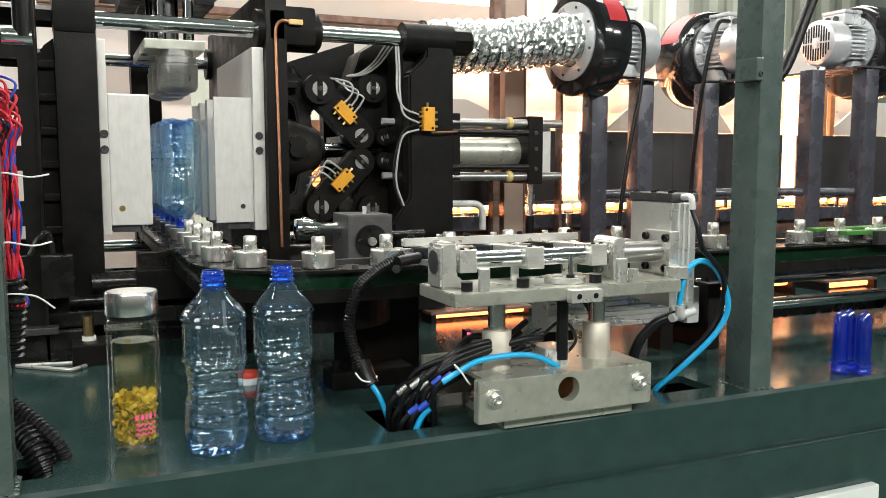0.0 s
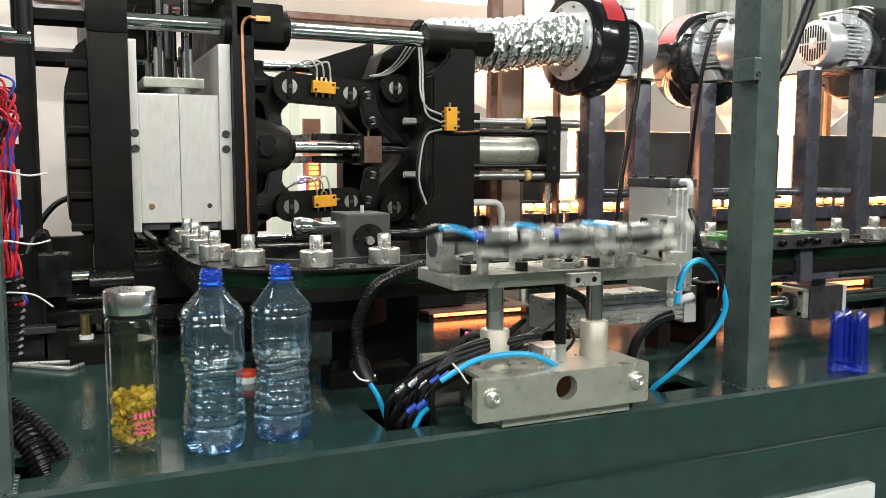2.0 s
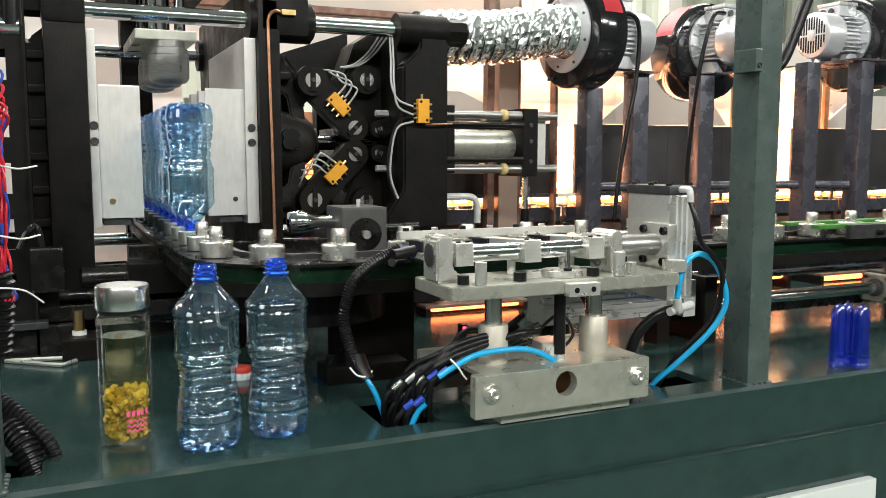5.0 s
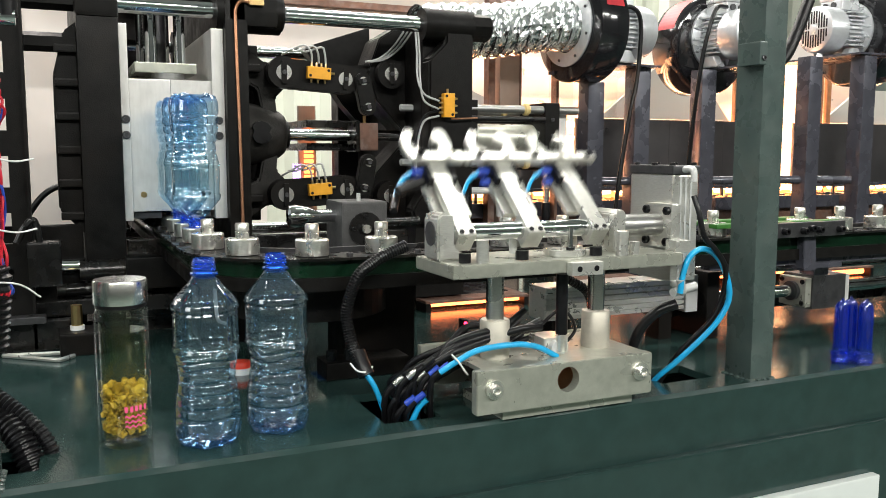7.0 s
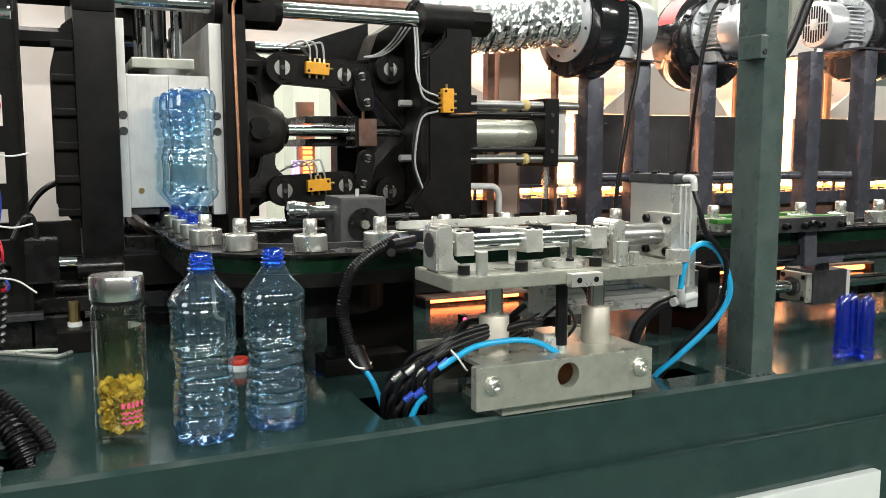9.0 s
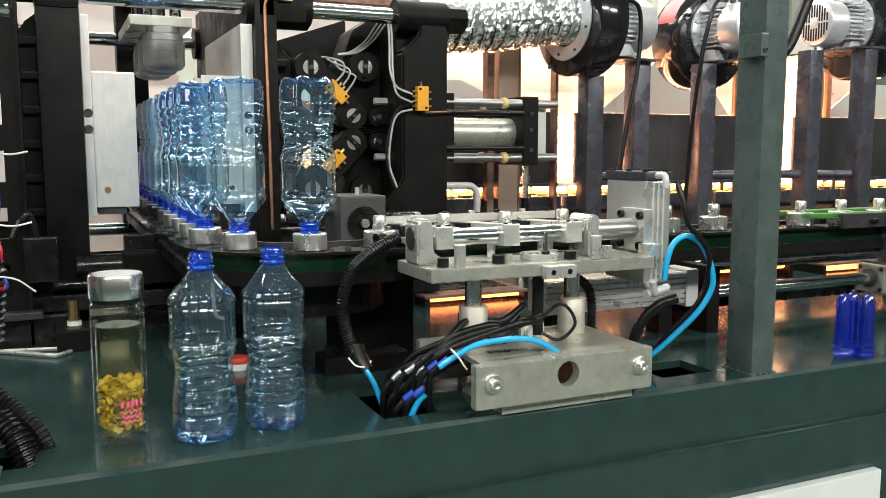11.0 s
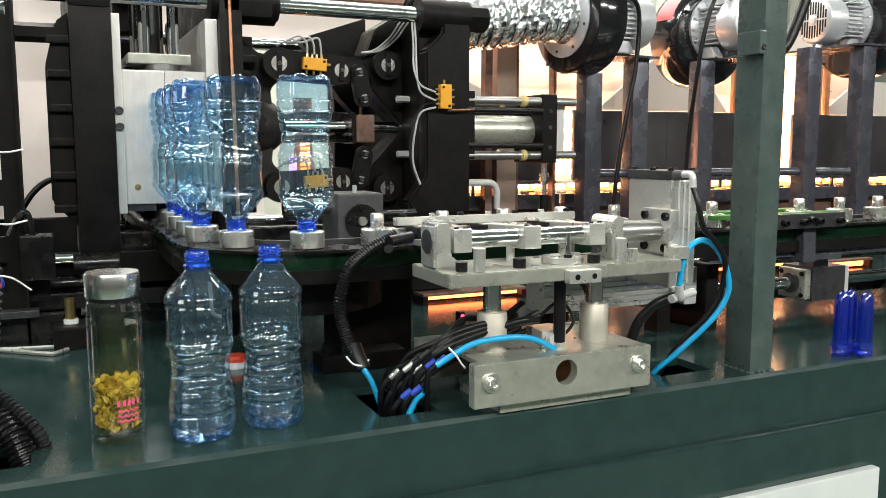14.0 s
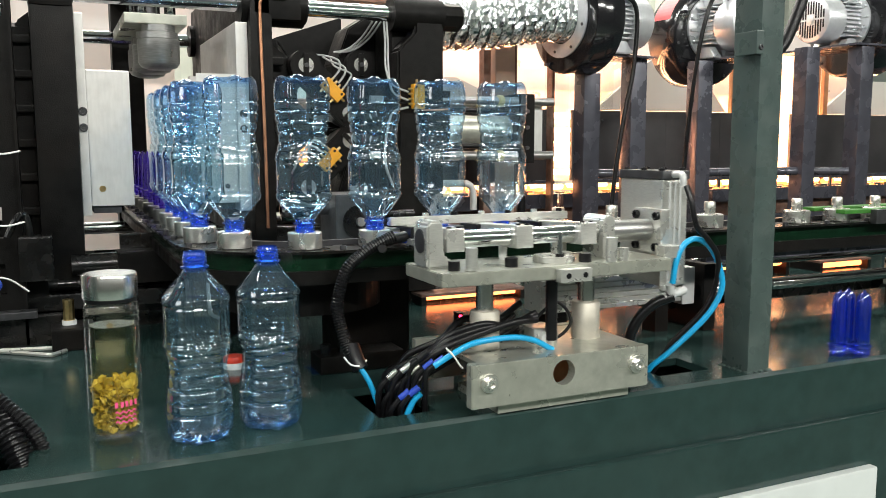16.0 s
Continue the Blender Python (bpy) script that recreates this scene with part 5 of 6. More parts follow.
# ---- left side: perforated bracket, wires, pale cabinet ----
def left_side():
    w = thing("perforated_frame", "black steel frame plate with slotted openings", "frame")
    bm = bm_new()
    x0, x1, y0 = -0.72, -0.578, 0.7
    box(bm, x0, x0 + 0.03, y0, y0 + 0.02, TOP, 1.75)
    box(bm, x1 - 0.03, x1, y0, y0 + 0.02, TOP, 1.75)
    for k in range(8):
        z = 0.95 + k * 0.1
        box(bm, x0 + 0.03, x1 - 0.03, y0, y0 + 0.02, z, z + 0.045)
    part("plate", bm, BLACK, w)
    part("edge_strip", box(bm_new(), -0.581, -0.576, 0.69, 0.75, TOP, 1.75), BLACK, w)
    low = thing("machine_plinth", "black cast lower base under the clamp", "machine base")
    part("beam", box(bm_new(), -0.72, 0.45, 0.8, 1.5, TOP, TOP + 0.028, 0.003), OILY, low)
    part("way", box(bm_new(), -0.7, -0.1, 0.72, 0.77, 0.955, 0.985, 0.003), OILY, low)
    part("way_rod", rod(bm_new(), (-0.7, 0.745, 1.0), (-0.12, 0.745, 1.0), 0.012, 16), OILY, low, smooth=True)
    part("cylinder", rod(bm_new(), (-0.5, 0.74, 1.035), (-0.33, 0.74, 1.035), 0.02, 18), OILY, low, smooth=True)
    part("block", box(bm_new(), -0.42, -0.31, 0.7, 0.76, 1.0, 1.06, 0.003), BLACK, low)
    part("block", box(bm_new(), -0.62, -0.54, 0.72, 0.8, 0.98, 1.08, 0.003), BLACK, low)
    part("pillar", box(bm_new(), -0.3, -0.12, 0.62, 0.75, TOP, 1.06, 0.004), BLACK, low)
    part("brass_fitting", rod(bm_new(), (-0.51, 0.66, 0.94), (-0.51, 0.66, 0.985), 0.01, 10), BRASS, low)
    part("white_collar", rod(bm_new(), (-0.51, 0.66, 0.938), (-0.51, 0.66, 0.948), 0.0125, 14), WHITEP, low)
    part("lever", tube(bm_new(), [(-0.6, 0.66, 1.1), (-0.585, 0.66, 1.13), (-0.57, 0.665, 1.135), (-0.56, 0.67, 1.07)], 0.006, 8), OILY, low, smooth=True)
    part("hinge_block", box(bm_new(), -0.585, -0.53, 0.66, 0.7, 1.02, 1.1, 0.004), OILY, low)
    part("ledge", box(bm_new(), -0.66, -0.56, 0.66, 0.69, 0.955, 0.968, 0.002), DARKSTEEL, low)
    part("hook", tube(bm_new(), [(-0.29, 0.52, 1.05), (-0.288, 0.52, 1.0), (-0.284, 0.525, 0.965), (-0.27, 0.53, 0.955)], 0.003, 6), GREYFIT, low, smooth=True)
    part("pad", box(bm_new(), -0.54, -0.47, 0.62, 0.7, TOP, 0.94, 0.004), BLACK, low)
    part("skirt", box(bm_new(), -0.78, -0.49, 0.78, 0.8, TOP + 0.028, 1.12, 0.003), BLACK, low)
    part("skirt", box(bm_new(), -0.41, 0.19, 0.8, 0.82, TOP + 0.028, 1.085, 0.003), OILY, low)
    part("skirt", box(bm_new(), -0.72, -0.5, 0.69, 0.71, TOP, 0.955, 0.003), OILY, low)
    rnd = random.Random(9)
    for i in range(24):
        x = -0.606 + 0.016 * rnd.random()
        z1 = rnd.uniform(1.3, 1.36)
        n = 9
        pts = [(x + rnd.uniform(-0.0035, 0.003), 0.095 + 0.02 * rnd.random(), 1.09 + (z1 - 1.09) * k / n) for k in range(n + 1)]
        pts = [(-0.68, 0.2, 1.06)] + pts + [(-0.68, 0.2, z1 + 0.02)]
        hose("wire", "thin coloured wire in the tangled loom beside the post", "wire", pts, 0.0017, (REDW, REDW, RUBBER, REDW, REDW, REDW, BLUEW, REDW)[i % 8], seg=6)
    hose("sleeve_end", "black gathered sleeve at the foot of the wire loom", "sleeve", [(-0.6, 0.1, 1.128), (-0.597, 0.1, 1.11), (-0.6, 0.105, 1.08), (-0.605, 0.11, 1.03)], 0.013, RUBBER, 0.009, 0.0015, 14)
    for z in (1.25, 1.17, 1.11):
        hose("cable_tie", "white nylon cable tie with a long tail", "cable tie", [(-0.61, 0.09, z), (-0.6, 0.085, z + 0.002), (-0.575, 0.09, z - 0.003), (-0.555, 0.1, z - 0.02 * (z < 1.15))], 0.0011, WHITEP)
    hose("cable", "thick black cable beside the post", "cable", [(-0.62, 0.12, 1.5), (-0.625, 0.13, 1.3), (-0.61, 0.14, 1.1), (-0.62, 0.14, 0.95), (-0.62, 0.15, 0.9)], 0.009, RUBBER)
    j = thing("rod_end_joint", "bright ball rod end on a black strut", "joint")
    part("ball", rod(bm_new(), (-0.6, 0.14, 1.413), (-0.567, 0.14, 1.413), 0.0105, 16), CHROME, j, smooth=True)
    part("strut", rod(bm_new(), (-0.576, 0.14, 1.413), (-0.576, 0.14, 1.6), 0.012, 16), RUBBER, j, smooth=True)
    hose("cable", "black cable drooping behind the platen", "cable", [(-0.62, 1.4, 1.05), (-0.6, 1.4, 1.1), (-0.55, 1.4, 1.16), (-0.46, 1.4, 1.19)], 0.008, RUBBER)


left_side()
tagged(part("cabinet_panel", box(bm_new(), -1.6, -0.1, 2.3, 2.33, 0.5, 2.2, 0.004), HOOD, None), "pale grey enclosure panel behind the clamp", "panel", kind="structure")


# ---- the oven with its heater banks ----
OV_Y = 1.22


def heater_bank(x0, x1):
    h = thing("heater_bank", "row of glowing heater lamps behind dark shields", "heater", "heater banks of the oven")
    part("reflector", box(bm_new(), x0, x1, OV_Y + 0.42, OV_Y + 0.43, 1.13, 1.45), REFLECT, h, "bright reflector sheet")
    for k in range(5):
        part("lamp_tube", rod(bm_new(), (x0 + 0.02, OV_Y + 0.17, 1.17 + k * 0.045), (x1 - 0.02, OV_Y + 0.17, 1.17 + k * 0.045), 0.008, 10), LAMPGLOW, h, "glowing lamp tube", True)
    part("lower_tray", box(bm_new(), x0, x1, OV_Y - 0.02, OV_Y + 0.2, 1.07, 1.085), OVEN, h)
    part("lower_rail", box(bm_new(), x0, x1, OV_Y - 0.05, OV_Y - 0.025, 1.072, 1.114, 0.002), OVEN, h)
    part("lower_rail", box(bm_new(), x0, x1, OV_Y - 0.09, OV_Y - 0.07, 1.0, 1.03, 0.002), OVEN, h)
    part("lower_back", box(bm_new(), x0, x1, OV_Y + 0.2, OV_Y + 0.21, TOP, 1.07), RUST, h)
    part("lower_sheet", box(bm_new(), x0, x1, OV_Y - 0.022, OV_Y - 0.012, 1.0, 1.0695), RUST, h, "dark brown lower sheet")
    rnd = random.Random(int(x0 * 100))
    n = int((x1 - x0) / 0.05)
    for k in range(n):
        x = x0 + (k + 0.5) * (x1 - x0) / n
        part("lamp_base", box(bm_new(), x - 0.018, x + 0.012, OV_Y - 0.02, OV_Y + 0.01, 1.112, 1.118 + 0.004 * rnd.random(), 0.002), BRASS if k % 2 else DARKSTEEL, h)
        k0, zz = rnd.uniform(0.012, 0.021), 1.129 + 0.005 * rnd.random()
        part("lamp_glow", rod(bm_new(), (x - k0 - 0.004, OV_Y + 0.03, zz), (x + k0, OV_Y + 0.03, zz + 0.001), rnd.uniform(0.006, 0.009), 8), LAMPEND, h, "glowing lamp tube", True)
        # orange light on lamp bases and trays, drawn as glowing rods
        part("lamp_glass", rod(bm_new(), (x - 0.024, OV_Y + 0.034, 1.127), (x + 0.022, OV_Y + 0.034, 1.128), 0.0085, 8), ORANGEGLOW, h, "glowing rod for the orange light on the lamp bases", True)
        if rnd.random() < 0.65:
            part("lamp_tip", rod(bm_new(), (x - 0.012, OV_Y - 0.036, 1.1145), (x + rnd.uniform(-0.002, 0.014), OV_Y - 0.036, 1.1145), 0.0042, 8), ORANGEGLOW, h, "short glowing rod for the orange light on the rail", True)
        if rnd.random() < 0.3:
            part("lamp_holder", box(bm_new(), x + 0.014, x + 0.022, OV_Y - 0.03, OV_Y - 0.022, 1.1, 1.15, 0.001), DARKSTEEL, h)


def oven_shield(x0, x1):
    s = thing("oven_shield", "dark sheet metal oven shield", "panel", "shields of the oven")
    part("sheet", box(bm_new(), x0, x1, OV_Y, OV_Y + 0.012, 1.15, 1.362, 0.002), PANEL, s)
    part("flange", box(bm_new(), x0, x1, OV_Y - 0.02, OV_Y - 0.0005, 1.142, 1.152, 0.001), OVEN, s)
    for x in (x0 + 0.09, x0 + 0.11):
        part("screw", screw(bm_new(), (x, OV_Y, 1.33), (0, -1, 0), 0.005, 0.003), DARKSTEEL, s)


for k, (a, b) in enumerate(((0.3, 0.83), (0.85, 1.4), (1.42, 1.98), (2.0, 2.6))):
    heater_bank(a, b)
for a, b in ((0.42, 0.662), (0.662, 0.838), (0.91, 1.262), (1.262, 1.485), (1.485, 1.731), (1.804, 2.052), (2.052, 2.305), (2.305, 2.6)):
    oven_shield(a, b)


def oven_hood():
    h = thing("oven_hood", "pale sloped hood over the oven", "hood")
    for a, c, p, q, top in ((0.2, 0.78, 0.38, 0.6, 1.46), (1.06, 1.6, 1.33, 1.5, 1.545), (2.04, 2.7, 2.3, 2.5, 1.5)):
        bm = bm_new()
        f = [bm.verts.new(v) for v in ((a, OV_Y + 0.1, 1.368), (c, OV_Y + 0.1, 1.368), (q, OV_Y + 0.16, top), (p, OV_Y + 0.16, top))]
        g = [bm.verts.new(v) for v in ((a, OV_Y + 0.112, 1.368), (c, OV_Y + 0.112, 1.368), (q, OV_Y + 0.172, top), (p, OV_Y + 0.172, top))]
        bm.faces.new(f)
        bm.faces.new(g[::-1])
        for i in range(4):
            j = (i + 1) % 4
            bm.faces.new((f[j], f[i], g[i], g[j]))
        part("hood_cone", bm, FUNNEL, h, "pale sloped sheet")
    part("back_sheet", box(bm_new(), 0.3, 2.7, OV_Y + 0.5, OV_Y + 0.51, 1.13, 1.6), REFLECT, h)
    # edges that catch the heater light, coloured orange for it
    for x in (1.605, 2.0, 2.04):
        part("hot_edge", box(bm_new(), x, x + 0.022, OV_Y + 0.08, OV_Y + 0.095, 1.1, 1.6, 0.002), LITEDGE, h, "frame edge coloured as lit orange")
    part("top_beam", box(bm_new(), -0.6, 0.9, OV_Y + 0.72, OV_Y + 0.76, 1.762, 1.784), RUST, h, "brown top edge of the hood")
    part("rim_sheet", box(bm_new(), -0.6, 1.1, OV_Y + 0.73, OV_Y + 0.755, 1.785, 1.86), FUNNEL, h, "grey upper rim sheet")
    part("top_sheet", box(bm_new(), -0.6, 2.9, OV_Y + 0.765, OV_Y + 0.78, 1.58, 1.78), HOOD, h)


oven_hood()
tagged(part("heat_bank_far", box(bm_new(), 0.842, 0.906, OV_Y + 0.1, OV_Y + 0.105, 1.12, 1.35), HEATGLOW, None), "glowing open end of a heater bank", "heater")


def low_heater(x0, x1, z0, z1, y=0.74):
    """A low covered tray on the bed, open to the front on a glowing tube."""
    h = thing("low_heater", "low dark tray with a glowing orange slot on the bed", "heater", "low heaters on the bed")
    part("cover", box(bm_new(), x0 - 0.012, x1 + 0.012, y, y + 0.16, z1, z1 + 0.006, 0.001), RUST, h)
    part("back", box(bm_new(), x0 - 0.012, x1 + 0.012, y + 0.16, y + 0.166, TOP, z1 + 0.006), RUST, h)
    for x in (x0 - 0.012, x1):
        part("cheek", box(bm_new(), x, x + 0.012, y, y + 0.1595, TOP, z1 - 0.0005), BLACK, h)
    part("lamp_tube", rod(bm_new(), (x0, y + 0.03, (z0 + z1) / 2), (x1, y + 0.03, (z0 + z1) / 2), (z1 - z0) * 0.42, 12), LOWGLOW, h, "glowing lamp tube", True)


low_heater(0.22, 0.46, 0.906, 0.92)
low_heater(0.66, 0.86, 0.904, 0.926)
# stands for a shelf lit orange, its light drawn as a glowing tube
low_heater(0.98, 1.3, 0.92, 0.955)
low_heater(1.44, 1.62, 0.903, 0.925)
lb = thing("lamp_rack", "glowing lamp rack with violet-lit tubes seen through the clamp", "heater")
for k in range(9):
    part("lamp_end", rod(bm_new(), (0.168, 1.6, 1.15 + k * 0.016), (0.196, 1.6, 1.15 + k * 0.016), 0.0058, 8), ORANGEGLOW, lb)
part("rack", box(bm_new(), 0.155, 0.21, 1.615, 1.63, TOP, 1.4), CLAY, lb)
# violet light on these tubes is drawn as their own glow
for x in (0.137, 0.15):
    part("violet_lamp", rod(bm_new(), (x, 1.6, 1.15), (x, 1.6, 1.222), 0.0055, 10), VIOLET, lb, "violet-lit tube, its light drawn as glow", True)
tagged(part("heat_bank_far", box(bm_new(), 1.835, 1.908, OV_Y + 0.1, OV_Y + 0.105, 1.12, 1.58), HEATGLOW, None), "glowing open gap between oven shields", "heater")


def oven_column(x, y=0.98, w=0.052, top=1.545):
    c = thing("oven_column", "dark painted square steel column with bluish sheen in its colour", "column", "columns of the oven")
    part("tube", box(bm_new(), x, x + w, y, y + 0.05, TOP, top, 0.003), OVEN, c, smooth=True)
    return c


COLS = [(0.79, 0.98, 1.45), (0.945, 0.98, 1.4935), (1.15, 0.945, 1.494), (1.515, 0.9, 1.5435), (1.645, 0.82, 1.5435), (2.05, 0.98, 1.545)]
for x, y, h in COLS:
    oven_column(x, y, top=h)
for a, b, ya, yb in ((0.842, 0.945, 1.005, 1.005), (1.202, 1.515, 0.97, 0.925), (1.567, 1.645, 0.925, 0.845)):
    t = thing("cross_tube", "dark painted round cross tube between columns", "tube", "cross tubes of the oven")
    part("tube", rod(bm_new(), (a, ya, 1.178), (b, yb, 1.178), 0.012, 16), OVEN, t, smooth=True)


def blower(m, duct=False, label="black enamelled oven blower with finned silver motor", r=0.135, drop=0.0, wide=0.056, shelf=0.085):
    """Drum axis along +x (the motor side), with the inlet flange at -x; the scroll drum hangs lower than the motor by drop."""
    b = thing("blower", label, "blower", "blowers over the oven")
    ax = Euler((0, radians(90), 0)).to_matrix().to_4x4()
    low = Matrix.Translation((0, 0, -drop)) @ ax
    drum = part("drum", lathe(bm_new(), [(0.0, -wide), (r - 0.012, -wide), (r - 0.004, -wide + 0.003), (r, -wide + 0.01), (r, wide - 0.01), (r - 0.004, wide - 0.003), (r - 0.012, wide), (0, wide)], 56, low), GLOSSBLACK, b, "glossy black drum housing", True)
    for k in range(10):
        a = k * math.pi / 5 + 0.2
        part("screw", screw(bm_new(), (wide, (r - 0.016) * math.cos(a), (r - 0.016) * math.sin(a) - drop), (1, 0, 0), 0.004, 0.003), DARKSTEEL, drum)
    fl = part("flange", lathe(bm_new(), [(0.068, -wide - 0.001), (0.102, -wide - 0.001), (0.104, -wide - 0.003), (0.104, -wide - 0.007), (0.068, -wide - 0.007)], 40, ax), MOTOR, b, "pale inlet flange", True)
    for k in range(8):
        a = k * math.pi / 4 + 0.3
        part("screw", screw(bm_new(), (-wide - 0.007, 0.09 * math.cos(a), 0.09 * math.sin(a)), (-1, 0, 0), 0.004, 0.003), DARKSTEEL, fl)
    bm = bm_new()
    prev = None
    for k in range(12):
        a = radians(18 + k * 5)
        q = [bm.verts.new((xx, -math.cos(a) * (r + 0.0012), math.sin(a) * (r + 0.0012) - drop)) for xx in (-wide * 0.62, wide * 0.62)]
        if prev:
            bm.faces.new((prev[0], q[0], q[1], prev[1]))
        prev = q
    part("label_plate", bm, REDLABEL, b, "faded red label")
    mo = part("motor", lathe(bm_new(), [(0, wide - 0.001), (0.09, wide - 0.001), (0.092, wide + 0.002), (0.092, wide + 0.008), (0.084, wide + 0.01), (0.064, wide + 0.018), (0.062, 0.135), (0.069, 0.1355), (0.072, 0.138), (0.072, 0.2), (0.069, 0.208), (0.062, 0.212), (0.0, 0.212)], 36, ax), MOTOR, b, "silver painted motor", True)
    for k in range(16):
        bm = box(bm_new(), wide + 0.008, wide + 0.017, -0.003, 0.003, 0.062, 0.089, 0.001)
        bmesh.ops.transform(bm, matrix=Euler((k * math.pi / 8 + 0.1, 0, 0)).to_matrix().to_4x4(), verts=bm.verts[:])
        part("flange_rib", bm, MOTOR, mo)
    for k in range(-4, 5):
        for sy in (-1, 1):
            z, y0 = k * 0.0125, sy * math.sqrt(max(0.0, 0.062 ** 2 - (k * 0.0125) ** 2)) * 0.96
            part("fin", box(bm_new(), wide + 0.018, 0.135, min(y0, sy * 0.07), max(y0, sy * 0.07), z - 0.002, z + 0.002, 0.0008), MOTOR, mo)
    for k in range(-5, 6):
        y, half = k * 0.0098, math.sqrt(0.056 ** 2 - (k * 0.0098) ** 2)
        gap = 0.017 if abs(k) < 2 else 0.0025
        for sz in (-1, 1):
            if half > gap + 0.006:
                z0, z1 = sorted((sz * gap, sz * half))
                part("grille_slot", box(bm_new(), 0.2105, 0.2128, y - 0.0027, y + 0.0027, z0, z1), RUBBER, mo)
    part("grille_hub", lathe(bm_new(), [(0, 0.2155), (0.01, 0.2155), (0.0135, 0.214), (0.014, 0.2118)], 20, ax), MOTOR, mo, smooth=True)
    tb = part("terminal_box", box(bm_new(), wide + 0.012, 0.142, -0.042, 0.042, 0.06, 0.092, 0.004), MOTOR, mo)
    part("box_lid", box(bm_new(), wide + 0.01, 0.144, -0.045, 0.045, 0.0925, 0.104, 0.004), MOTOR, tb)
    for y in (-0.02, 0.012):
        part("cable_gland", rod(bm_new(), (0.142, y, 0.077), (0.148, y, 0.077), 0.009, 14), DARKSTEEL, tb)
    for sy in (-1, 1):
        bm = bm_new()
        prism(bm, [(wide + 0.012, -0.09), (0.142, -0.09), (0.132, -0.078), (0.118, -0.058), (wide + 0.03, -0.058), (wide + 0.02, -0.078)], sy * 0.05 - 0.014, sy * 0.05 + 0.014, 0.002)
        part("foot", bm, MOTOR, b)
    part("bracket", box(bm_new(), 0.02 + wide, 0.24, -shelf * 0.6, shelf, -0.0965, -0.0905, 0.001), OVEN, b)
    if duct:
        # foil duct running away from the inlet, its wall crumpled in rings
        bm = bm_new()
        rnd = random.Random(3)
        prev, n, seg = None, 168, 56
        for i in range(n + 1):
            u = i / n
            x = -0.05 - 0.43 * u
            dz = 0.004 - 0.046 * u + 0.003 * math.sin(u * 9)
            dy = 0.05 * u
            wave = abs(math.sin(i * math.pi / 12))
            r0 = 0.07 - 0.0075 * wave ** 0.6
            ring = []
            for k in range(seg):
                a = 2 * math.pi * k / seg
                crease = abs(noise.noise(Vector((x * 34, math.cos(a) * 2.8, math.sin(a) * 2.8)))) * 0.014 + abs(noise.noise(Vector((x * 75, math.cos(a) * 6, math.sin(a) * 6)))) * 0.005
                nz = (0.003 - crease) * (0.25 + 0.75 * wave)
                ring.append(bm.verts.new((x, dy + (r0 + nz) * math.cos(a), dz + (r0 + nz) * math.sin(a))))
            if prev:
                for k in range(seg):
                    j = (k + 1) % seg
                    bm.faces.new((prev[k], prev[j], ring[j], ring[k]))
            prev = ring
        d = part("foil_duct", bm, FOIL, b, "crumpled silver foil duct")
    b.matrix_world = m
    return b


blower(pose(0.772, 0.99, 1.59, 0, 0, 5), True, "black oven blower with foil duct and silver motor", 0.142, 0.004, 0.047)
blower(pose(1.246, 1.075, 1.592, 0, 0, -86), False, r=0.142, drop=0.02)
blower(pose(1.857, 1.014, 1.642, 0, 0, 180), False, "black oven blower with a silver motor turned along the oven", 0.149, 0.022, shelf=0.2)
hose("cable", "black motor cable hanging down a column", "cable", [(0.855, 0.92, 1.64), (0.881, 0.92, 1.642), (0.905, 0.92, 1.624), (0.913, 0.92, 1.571), (0.903, 0.92, 1.451), (0.883, 0.92, 1.362), (0.855, 0.92, 1.198), (0.843, 0.92, 1.09)], 0.006, RUBBER)
hose("cable", "black motor cable hanging down a column", "cable", [(1.215, 0.93, 1.668), (1.17, 0.92, 1.66), (1.145, 0.92, 1.6), (1.13, 0.93, 1.5), (1.12, 0.95, 1.3), (1.115, 0.96, 1.1)], 0.006, RUBBER)
hose("door_strut", "black gas strut of the enclosure door", "strut", [(0.655, 0.06, 1.64), (0.602, 0.06, 1.53), (0.552, 0.06, 1.422), (0.514, 0.06, 1.392)], 0.0095, RUBBER)
# brown posts whose colour also carries the peach light on them
for x, w in ((0.5683, 0.0214), (0.6041, 0.062), (0.667, 0.0065), (0.788, 0.009)):
    t = thing("pipe_post", "brown steel frame post behind the clamp, coloured as warmly lit", "post", "pipe posts")
    part("pipe", box(bm_new(), x, x + w, 1.14, 1.17, TOP, 1.75, 0.002), CLAY if w > 0.05 else RUST, t)



for x0, x1, z0, z1 in ((0.71, 0.785, 1.3, 1.47), (0.845, 0.935, 1.36, 1.5)):
    g = thing("guard_pane", "clear plastic guard pane hanging over the oven", "guard", "guard panes")
    part("pane", box(bm_new(), x0, x1, 1.05, 1.053, z0, z1), GLASS, g)
    part("top_rail", box(bm_new(), x0, x1, 1.045, 1.058, z1, z1 + 0.008), OVEN, g)


